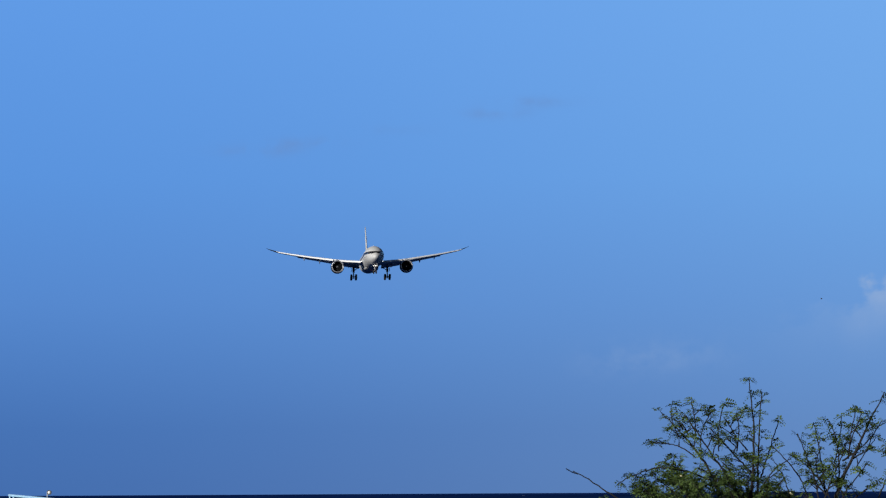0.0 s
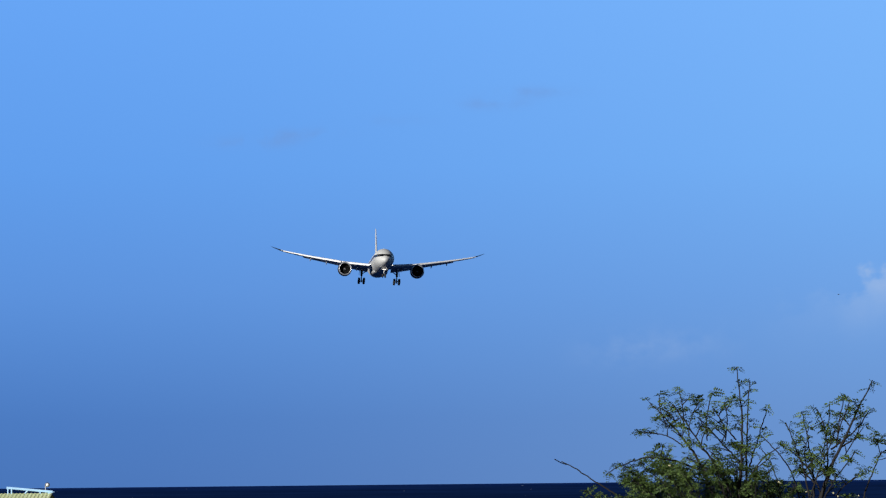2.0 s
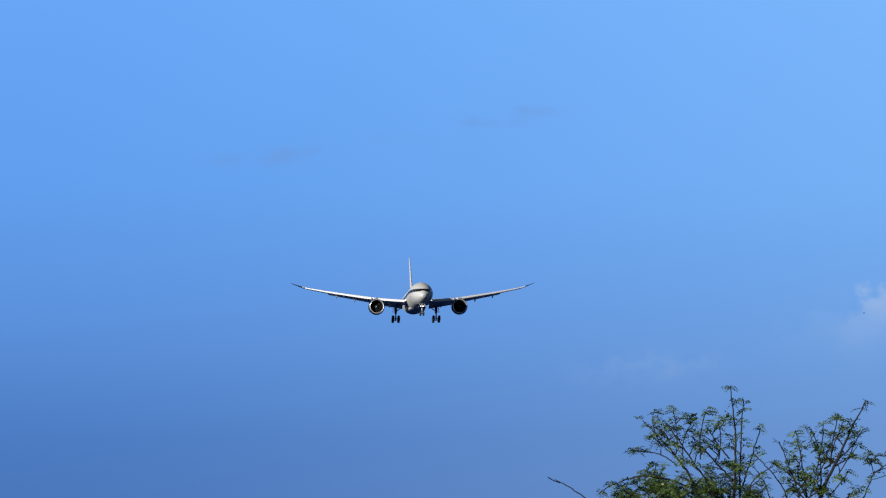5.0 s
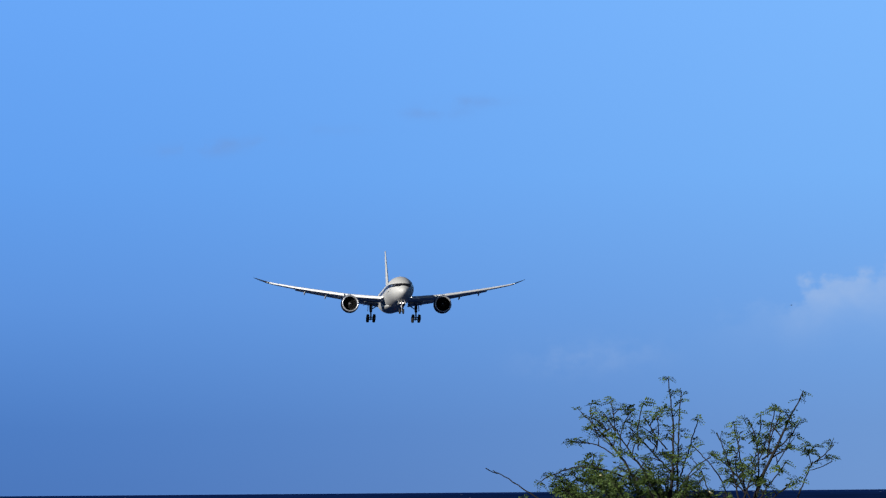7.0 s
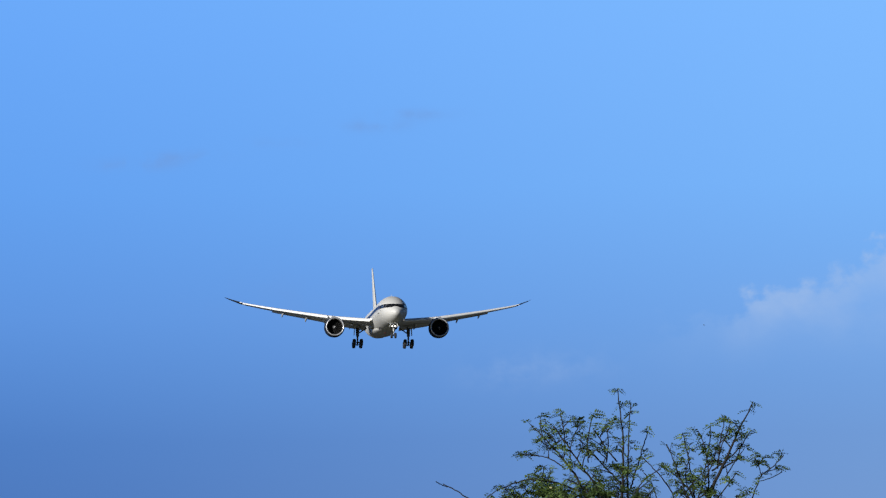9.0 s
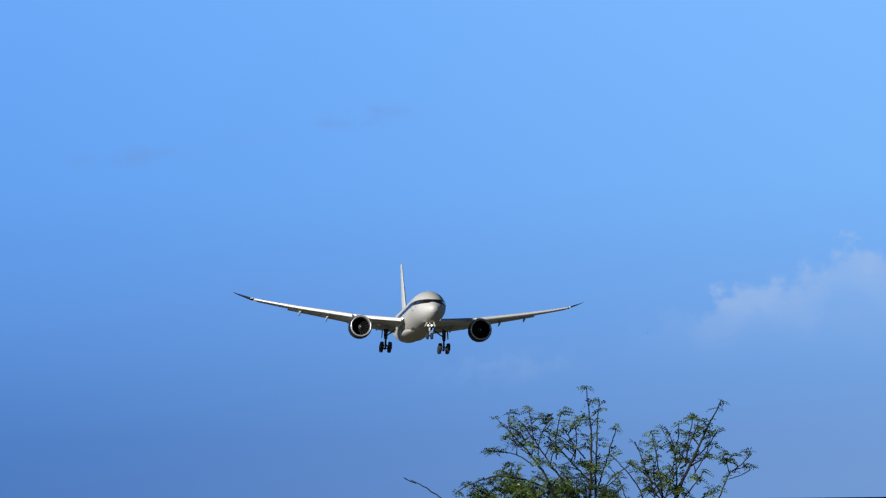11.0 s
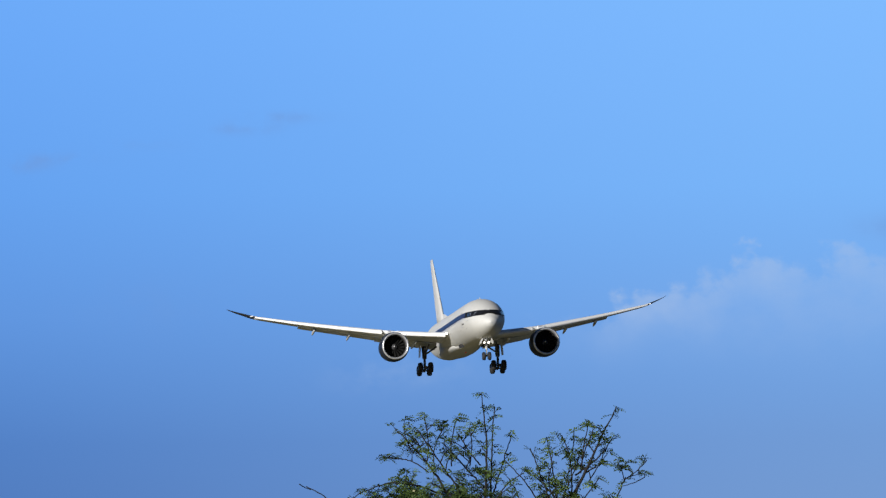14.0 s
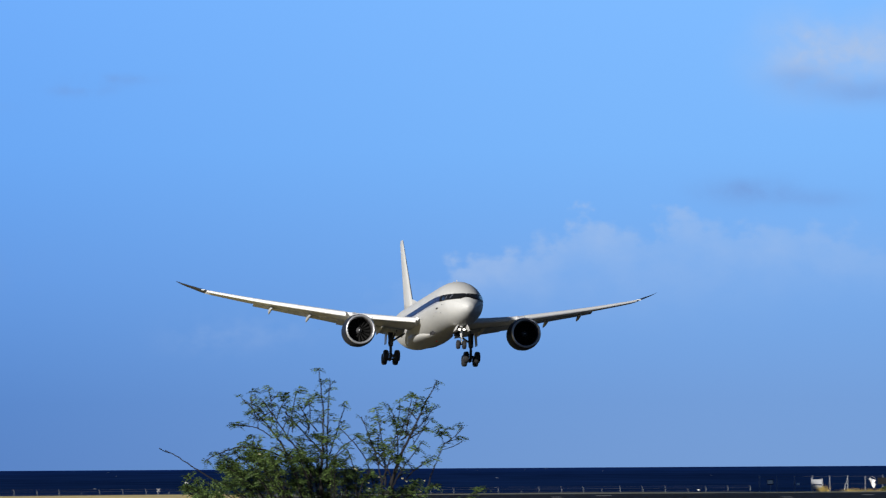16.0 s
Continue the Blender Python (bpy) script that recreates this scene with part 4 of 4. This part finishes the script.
def nose_gear(plane):
    y, axle = NOSE + 5.1, -2.80
    g = part("nose_gear", tube([(0, y + 0.15, -0.4), (0, y, -1.95)], [0.17, 0.15], 12), GEAR_LIGHT, plane, "pale grey nose landing gear leg with lit lamps", smooth=True)
    part("piston", tube([(0, y, -1.9), (0, y, axle)], 0.09, 10), GEAR, g, smooth=True)
    part("drag_brace", tube([(0, y + 0.05, -1.5), (0, y + 1.7, -0.55)], 0.09, 8), GEAR, g)
    part("torque_link", tube([(0, y - 0.18, -1.8), (0, y - 0.42, -2.2), (0, y - 0.15, axle + 0.1)], 0.045, 6), GEAR_LIGHT, g)
    part("axle", tube([(-0.5, y, axle), (0.5, y, axle)], 0.07, 8), GEAR, g)
    tw, tr = fix(mesh("tyre", *wheel(0.53, 0.42), RUBBER, True)), fix(mesh("rim", *rim(0.53, 0.42), GEAR))
    for xx in (-0.36, 0.36):
        for nm, me in (("tyre", tw), ("rim", tr)):
            ob = new(nm, me)
            ob.parent = g
            ob.matrix_basis = pose(xx, y, axle) @ TURN
    part("lamp_bar", tube([(-0.55, y - 0.12, -1.08), (0.55, y - 0.12, -1.08)], 0.07, 6), GEAR_LIGHT, g)
    for xx, r in ((-0.27, 0.15), (0.27, 0.15)):
        part("lamp_housing", moved(lathe([(-0.16, r), (0.0, r * 1.05), (0.14, r * 0.6), (0.16, r * 0.1)], 16), pose(xx, y - 0.18, -1.06)), GEAR_LIGHT, g, smooth=True)
        part("taxi_light", moved(lathe([(-0.13, 0.01), (-0.13, r * 0.92)], 16), pose(xx, y - 0.18, -1.06)), LIGHT_ON, g, "lit warm white lamp")
    for s in (1, -1):
        dr = [[(s * 0.52, y - 1.1, -0.55), (s * 0.57, y - 1.1, -0.55), (s * 0.85, y - 1.05, -1.22), (s * 0.8, y - 1.05, -1.22)],
              [(s * 0.52, y + 0.7, -0.62), (s * 0.57, y + 0.7, -0.62), (s * 0.85, y + 0.6, -1.28), (s * 0.8, y + 0.6, -1.28)]]
        part("nose_gear_door", rings(dr), WHITE, g, "white gear door, open")


def airliner():
    p = thing("airliner", "white twin-engine airliner with navy stripe, wheels and flaps down", "airplane")
    # hull
    secs = []
    stations = [0.0, 0.08, 0.25, 0.5, 0.8, 1.2, 1.6, 2.1, 2.6, 3.2, 3.8, 4.5, 5.2, 6.1, 7.0, 8.0, 9.0, 10.2, 11.5] + [13 + 2 * k for k in range(13)] + [38 + k for k in range(18)] + [55.4, 55.9]
    for s in stations:
        hw, zt, zb = smooth_at(HULL, s)
        mid, hh = (zt + zb) / 2, (zt - zb) / 2
        secs.append([(hw * math.sin(a), NOSE + s, AXIS + mid + hh * math.cos(a)) for a in [2 * math.pi * k / 64 for k in range(64)]])
    part("fuselage", rings(secs), WHITE, p, "white fuselage with rounded nose", smooth=True)
    # belly fairing
    secs = []
    for s, w, zb, zt in ((14.5, 0.25, -2.64, -2.5), (17, 0.8, -2.68, -2.3), (19.5, 1.3, -2.72, -2.0), (22.5, 1.8, -2.76, -1.6), (26.5, 2.2, -2.78, -1.1), (31, 2.4, -2.77, -1.0), (35, 2.0, -2.72, -1.6), (38.5, 0.6, -2.58, -2.1)):
        mid, hh = (zt + zb) / 2, (zt - zb) / 2
        secs.append([(w * math.copysign(abs(math.sin(a)) ** 0.92, math.sin(a)), NOSE + s, AXIS + mid + hh * math.copysign(abs(math.cos(a)) ** 0.92, math.cos(a))) for a in [2 * math.pi * k / 32 for k in range(32)]])
    part("belly_fairing", rings(secs), WHITE, p, smooth=True)
    # the stripe, its silver edge and the cockpit panes
    lo = lambda s: 0.17 if s < 7 else max(0.12, 0.17 - (s - 7) * 0.003)
    hi = lambda s: 0.83 if s < 9 else max(0.74, 0.83 - (s - 9) * 0.004)
    for side in (1, -1):
        part("stripe", hull_band(5.4, 47.0, lo, hi, side, 0.012, 60, 6), NAVY, p, "navy blue stripe along the cabin windows", smooth=True)
        part("stripe_edge", hull_band(5.4, 47.0, lambda s: lo(s) - 0.14, lambda s: lo(s) - 0.07, side, 0.010, 50, 2), STRIPE_EDGE, p, "thin silver-grey line", smooth=True)
        part("eye_mask", hull_band(1.16, 5.45, lambda s: 0.12, lambda s: 0.83, side, 0.03, 40, 6), BLACK_PAINT, p, "black mask round the cockpit windows", smooth=True)
        for a, b in ((2.62, 3.45), (3.52, 4.55)):
            part("cockpit_window", hull_band(a, b, lambda s: 0.22, lambda s: 0.72, side, 0.045, 8, 5), GLASS, p, "dark cockpit window pane", smooth=True)
        part("cockpit_window", hull_band(1.5, 2.55, lambda s: 0.22, lambda s: 0.72, side, 0.045, 14, 5), GLASS, p, "dark cockpit window pane", smooth=True)
        for s in (2.56, 3.46):
            part("window_post", hull_band(s, s + 0.05, lambda q: 0.22, lambda q: 0.72, side, 0.05, 2, 4), STRIPE_EDGE, p, "thin pale post between cockpit panes")
        # cabin windows in the stripe
        for k in range(34):
            s = 9.0 + k * 1.02
            if 19.5 < s < 20.6 or 33 < s < 34:
                continue
            shape = hull_band(s, s + 0.3, lambda q: 0.29, lambda q: 0.70, side, 0.02, 2, 2)
            part("cabin_window", shape, GLASS, p)
        # doors with a thin dark outline, and small service plates
        for s0, s1, z0, z1 in ((6.9, 8.0, -0.9, 0.95), (17.6, 18.6, -0.8, 0.95), (30.3, 31.3, -0.8, 0.95)):
            for a, b, c, d in ((s0, s0 + 0.035, z0, z1), (s1 - 0.035, s1, z0, z1), (s0, s1, z0, z0 + 0.03), (s0, s1, z1 - 0.03, z1)):
                part("door_seam", hull_band(a, b, lambda q, c=c: c, lambda q, d=d: d, side, 0.016, 3, 4), STRIPE_EDGE, p)
        for s, z, w, h in ((6.2, -0.62, 1.0, 0.16), (4.4, -0.35, 0.14, 0.14), (9.6, -1.2, 0.2, 0.1), (5.5, -1.2, 0.12, 0.1)):
            part("service_panel", hull_band(s, s + w, lambda q, z=z: z, lambda q, z=z, h=h: z + h, side, 0.018, 3, 2), DARK, p, "small dark service panel")
        # ram air inlet in the belly fairing
        ix = side * 1.45
        part("air_inlet", rings([[(ix - 0.24, NOSE + 16.9, -0.65), (ix + 0.24, NOSE + 16.9, -0.5), (ix + 0.24, NOSE + 16.9, -0.05), (ix - 0.24, NOSE + 16.9, -0.2)],
                                 [(ix - 0.2, NOSE + 18.6, -0.6), (ix + 0.2, NOSE + 18.6, -0.5), (ix + 0.2, NOSE + 18.6, -0.1), (ix - 0.2, NOSE + 18.6, -0.2)]]), DARK, p, "dark ram-air inlet")
    # antennas and the low dome on the crown
    for s, l, h in ((8.6, 0.5, 0.3), (10.6, 0.45, 0.28), (27, 0.6, 0.35)):
        zt = AXIS + smooth_at(HULL, s)[1] - 0.03
        part("antenna", rings([[(-0.03, NOSE + s, zt), (0.03, NOSE + s, zt), (0.03, NOSE + s + l, zt), (-0.03, NOSE + s + l, zt)],
                               [(-0.015, NOSE + s + 0.2, zt + h), (0.015, NOSE + s + 0.2, zt + h), (0.015, NOSE + s + l, zt + h), (-0.015, NOSE + s + l, zt + h)]]), WHITE, p)
    secs = []
    for s, w, h in ((20.5, 0.1, 0.02), (21.2, 0.5, 0.16), (22.2, 0.62, 0.26), (23.4, 0.6, 0.24), (24.4, 0.4, 0.12), (25, 0.1, 0.02)):
        secs.append([(w * math.cos(a), NOSE + s, AXIS + 2.81 + h * math.sin(a)) for a in [math.pi * k / 8 for k in range(9)]])
    part("antenna_dome", rings(secs), WHITE, p, smooth=True)
    part("beacon", moved(lathe([(-0.12, 0.02), (-0.08, 0.1), (0.08, 0.1), (0.12, 0.02)], 10, True), pose(0, NOSE + 24, AXIS - 2.80)), BEACON, p, "red belly beacon")

    for side in (1, -1):
        w = part("wing", wing_panel(2.2, 26.6, 0.045, 0.80, side, 26), WING_GREY, p, "swept upward-flexed grey wing with flaps lowered", smooth=True)
        part("wing_tip", wing_panel(26.55, 29.85, 0.0, 1.0, side, 12), TIP_DARK, w, "dark raked wing tip", smooth=True)
        part("trailing_edge", wing_panel(20.95, 26.55, 0.795, 1.0, side, 7), WING_GREY, w, smooth=True)
        for a, b in ((3.3, 8.9), (11.0, 16.3), (16.305, 21.4), (21.405, 26.55)):
            secs = []
            for k in range(9):
                x = a + (b - a) * k / 8
                le, c, z, th = wing_at(x)
                t, q = min(th * c, 0.56), min(0.10 * c + 0.25, 0.9)
                secs.append([Vector((side * x, le + u * q, z + v * t)) for u, v in
                             ((-0.42, -0.74), (-0.60, -0.60), (-0.68, -0.34), (-0.62, -0.08), (-0.40, 0.16), (0.0, 0.38), (0.6, 0.53), (1.0, 0.58), (1.0, 0.54), (0.2, 0.30), (-0.25, -0.1), (-0.36, -0.70))])
            part("slat", rings(secs, cap=False), SLAT, w, "bright leading-edge slat, extended", smooth=True)
        part("flap", flap_shape(3.2, 8.84, 0.79, 0.17, 20, side), FLAP, w, "inboard flap, lowered")
        part("flap", flap_shape(11.16, 20.9, 0.78, 0.16, 14, side), FLAP, w, "outboard flap, lowered")
        part("flaperon", flap_shape(8.85, 11.15, 0.79, 0.17, 18, side), FLAP, w)
        for x, l, h in ((6.2, 0.8, 0.4), (14.6, 0.6, 0.5), (19.0, 0.55, 0.42)):
            part("flap_fairing", fairing(x, side, l, h), FLAP, w, smooth=True)
        le, c, z, th = wing_at(3.1)
        part("landing_light", moved(lathe([(0, 0.01), (0.0, 0.15)], 14), pose(side * 3.12, le - 0.5, z + 0.05)), LIGHT_ON, w, "lit landing lamp in the wing root")
        part("light_housing", moved(lathe([(0.02, 0.16), (0.3, 0.18), (0.9, 0.18)], 14, True), pose(side * 3.12, le - 0.52, z + 0.05)), WHITE, w, smooth=True)
        le, c, z, th = wing_at(26.9)
        part("navigation_light", block(side * 26.9 - 0.25, side * 26.9 + 0.25, le - 0.06, le + 0.1, z - 0.06, z + 0.06, 0.02), SIGN_WHITE, w)
        # tailplane
        tail = []
        for k in range(7):
            x = 0.6 + 9.2 * k / 6
            u = k / 6
            tail.append([q for q in aerofoil(x, NOSE + 47.0 + 7.2 * u ** 1.05, 5.6 - 4.1 * u, AXIS + 1.35 + 1.15 * u, 0.10, 0, 1, 6, side)])
        part("tailplane", rings(tail), WING_GREY, p, "grey swept tailplane", smooth=True)
        engine(p, side)
        main_gear(p, side)
    nose_gear(p)
    # fin and rudder
    def fin(f0, f1, z0, z1, n=8):
        secs = []
        for k in range(n + 1):
            u = z0 + (z1 - z0) * k / n
            le, c = NOSE + 42.8 + 9.4 * u, 7.3 - 4.9 * u
            z = AXIS + 2.85 + 9.5 * u
            ring = aerofoil(0, le, c, 0, 0.08, f0, f1, 7)
            secs.append([Vector((v.z + math.tan(radians(2.0)) * (v.y - le) - 0.018 * c * 4 * ((v.y - le) / c) * (1 - (v.y - le) / c), v.y, z)) for v in ring])
        return rings(secs)
    part("fin", fin(0.0, 0.68, 0, 1), WHITE, p, "tall white tail fin", smooth=True)
    part("rudder", fin(0.69, 1.0, 0.05, 0.97), WHITE, p, smooth=True)
    part("fin_fillet", rings([[(-0.02, NOSE + 37, AXIS + 2.9), (0.02, NOSE + 37, AXIS + 2.9), (0, NOSE + 37, AXIS + 2.98)],
                              [(-0.3, NOSE + 44.2, AXIS + 2.65), (0.3, NOSE + 44.2, AXIS + 2.65), (0, NOSE + 44.2, AXIS + 4.2)]]), WHITE, p)
    return p


def bird(name, feather, span, label):
    b = thing(name, label, "bird")
    part("body", lathe([(-0.5 * span * 0.45, 0.01), (-0.16 * span, 0.05 * span), (0, 0.075 * span), (0.16 * span, 0.05 * span), (0.26 * span, 0.012)], 10, True), feather, b, smooth=True)
    ws = []
    for side in (1, -1):
        secs = []
        for x, y, z, c in ((0.03, -0.02, 0.02, 0.2), (0.25, -0.06, 0.10, 0.17), (0.5, 0.06, 0.08, 0.03)):
            secs.append([(side * x * span, (y - c / 2) * span, z * span), (side * x * span, y * span, (z + 0.02) * span), (side * x * span, (y + c / 2) * span, z * span), (side * x * span, y * span, (z - 0.005) * span)])
        w = part("wing", rings(secs), feather, b, smooth=True)
        ws.append((w, side))
    part("tail", ([(-0.03 * span, 0.2 * span, 0), (0.03 * span, 0.2 * span, 0), (0.07 * span, 0.4 * span, 0.01), (-0.07 * span, 0.4 * span, 0.01), (0, 0.25 * span, 0.03)], [(0, 1, 2, 3), (0, 4, 1), (1, 4, 2), (2, 4, 3), (3, 4, 0)]), feather, b)
    return b, ws


far_sky()
setting()
whitecaps()
shore_fence()
gate_fence()
boards()
hut()
tree = trees()
plane = airliner()
dark_bird, dark_wings = bird("seabird", FEATHER_DARK, 0.9, "dark seabird gliding far off against the sky")
gull, gull_wings = bird("gull", FEATHER_WHITE, 0.42, "white gull flying low over the sea")

FLIGHT = [
    (0, -105.38, 1740.34, 67.72, 2.67, -0.50, 6.58),
    (0.5, -103.52, 1722.32, 66.46, 2.68, 0.35, 6.48),
    (1, -102.11, 1706.86, 64.72, 2.70, 1.51, 6.63),
    (1.5, -100.66, 1683.57, 62.74, 2.61, 2.22, 6.64),
    (2, -97.39, 1657.92, 61.15, 2.82, 2.45, 6.62),
    (2.5, -93.63, 1624.69, 59.33, 2.60, 1.58, 6.69),
    (3, -90.20, 1592.17, 57.32, 2.74, 0.53, 6.62),
    (3.6, -85.81, 1549.82, 54.97, 2.67, 0.43, 6.58),
    (4.2, -81.39, 1506.28, 52.59, 2.59, 0.32, 6.55),
    (4.8, -76.91, 1461.89, 50.26, 2.52, 0.21, 6.52),
    (5.5, -71.54, 1409.47, 47.75, 2.44, 0.09, 6.48),
    (6, -67.67, 1372.94, 46.54, 2.74, 0.82, 6.66),
    (6.5, -63.39, 1332.30, 44.85, 2.82, 1.25, 6.77),
    (7, -59.73, 1295.40, 43.28, 3.04, 0.66, 6.90),
    (7.5, -56.51, 1258.97, 41.47, 3.24, -0.36, 6.93),
    (8, -51.79, 1220.58, 39.74, 3.21, -0.28, 7.05),
    (8.5, -47.84, 1186.39, 38.48, 3.23, -0.02, 7.10),
    (9, -43.96, 1147.68, 36.82, 3.25, 0.99, 7.16),
    (9.6, -39.11, 1103.13, 35.28, 3.54, 1.30, 7.28),
    (10.2, -34.20, 1058.14, 33.78, 3.83, 1.60, 7.41),
    (10.8, -29.23, 1013.43, 32.32, 4.12, 1.91, 7.53),
    (11.5, -23.24, 959.28, 30.67, 4.45, 2.26, 7.68),
    (12, -19.00, 919.89, 29.43, 4.14, 1.81, 7.54),
    (12.5, -14.63, 895.83, 28.70, 3.89, 0.88, 7.99),
    (13, -10.64, 857.29, 27.42, 3.48, -0.63, 8.12),
    (13.5, -6.33, 822.31, 25.87, 3.32, -1.32, 8.37),
    (14, -2.14, 790.52, 24.70, 3.40, -1.47, 8.31),
    (14.5, 1.72, 771.90, 23.59, 3.54, -0.91, 8.19),
    (15, 5.11, 735.04, 22.34, 3.62, -0.09, 8.10),
    (15.5, 9.81, 721.18, 21.09, 3.82, 0.63, 7.88),
    (16, 14.50, 711.29, 19.77, 3.87, 1.41, 7.71),
]


SWAY = [
    (0, 0.07),
    (0.8, 0.06),
    (1.6, 0.09),
    (2.4, -0.21),
    (3.2, 0.05),
    (4, 0.05),
    (4.8, 0.12),
    (5.6, -0.20),
    (6.4, 0.02),
    (7.2, 0.05),
    (8, 0.12),
    (8.8, -0.16),
    (9.6, -0.04),
    (10.4, 0.08),
    (11.2, 0.10),
    (12, -0.10),
    (12.8, -0.10),
    (13.6, 0.10),
    (14.4, 0.08),
    (15.2, -0.04),
    (16, -0.16),
]
BIRD = [
    (0, 0.795, 1.738, 0.0),
    (0.5, 0.842, 1.719, 6.9),
    (1, 0.882, 1.687, 6.9),
    (1.5, 0.868, 1.675, -0.1),
    (2, 0.974, 1.672, -7.0),
    (2.5, 1.072, 1.682, -6.9),
    (3, 1.141, 1.677, 0.1),
    (6, 1.248, 1.672, 0.3),
    (6.5, 1.207, 1.660, 7.1),
    (7, 1.107, 1.664, 6.8),
    (7.5, 0.980, 1.655, -0.3),
    (8, 0.934, 1.639, -7.1),
    (9, 0.814, 1.589, 6.0),
    (10, 0.694, 1.539, 6.0),
    (12, 0.454, 1.439, 6.0),
    (14, 0.214, 1.339, 6.0),
    (16, -0.026, 1.239, 6.0),
]
GULL = [
    (0.0, -30.13, -0.22, 5.0),
    (4.0, -22.93, -0.22, 5.0),
    (8.0, -15.73, -0.22, 5.0),
    (12.0, -8.53, -0.22, 5.0),
    (14.0, -4.93, -0.22, 5.0),
    (15.0, -3.13, -0.22, 5.0),
    (15.5, -2.23, -0.22, 5.0),
    (16.0, -1.33, -0.22, 5.0),
]


def aloft(az, el, dist, heading=90.0, bank=0.0):
    """A pose in the air by bearing and elevation from the eye."""
    a, e = radians(az), radians(el)
    return pose(dist * math.sin(a), dist * math.cos(a), EYE_Z + dist * math.tan(e), 0, bank, heading)


def motions():
    walk(plane, [(t, pose(x, y, z, -pitch, bank, head)) for t, x, y, z, pitch, bank, head in FLIGHT])
    walk(tree, [(t, pose(0, 55, 0, 0, lean, 0)) for t, lean in SWAY])
    walk(dark_bird, [(t, aloft(az, el, 1300 if t < 8.5 else 1300 + 380 * (t - 8.5), 70, bank)) for t, az, el, bank in BIRD])
    walk(gull, [(t, aloft(az, el, 350, -75, bank)) for t, az, el, bank in GULL])
    for ws, beat in ((dark_wings, 0.8), (gull_wings, 0.34)):
        for w, side in ws:
            walk(w, [(0.25 * beat * 2 * k, pose(0, 0, 0, 0, side * (14 if k % 2 else -16), 0)) for k in range(int(16.0 / (0.5 * beat)) + 2)])


motions()
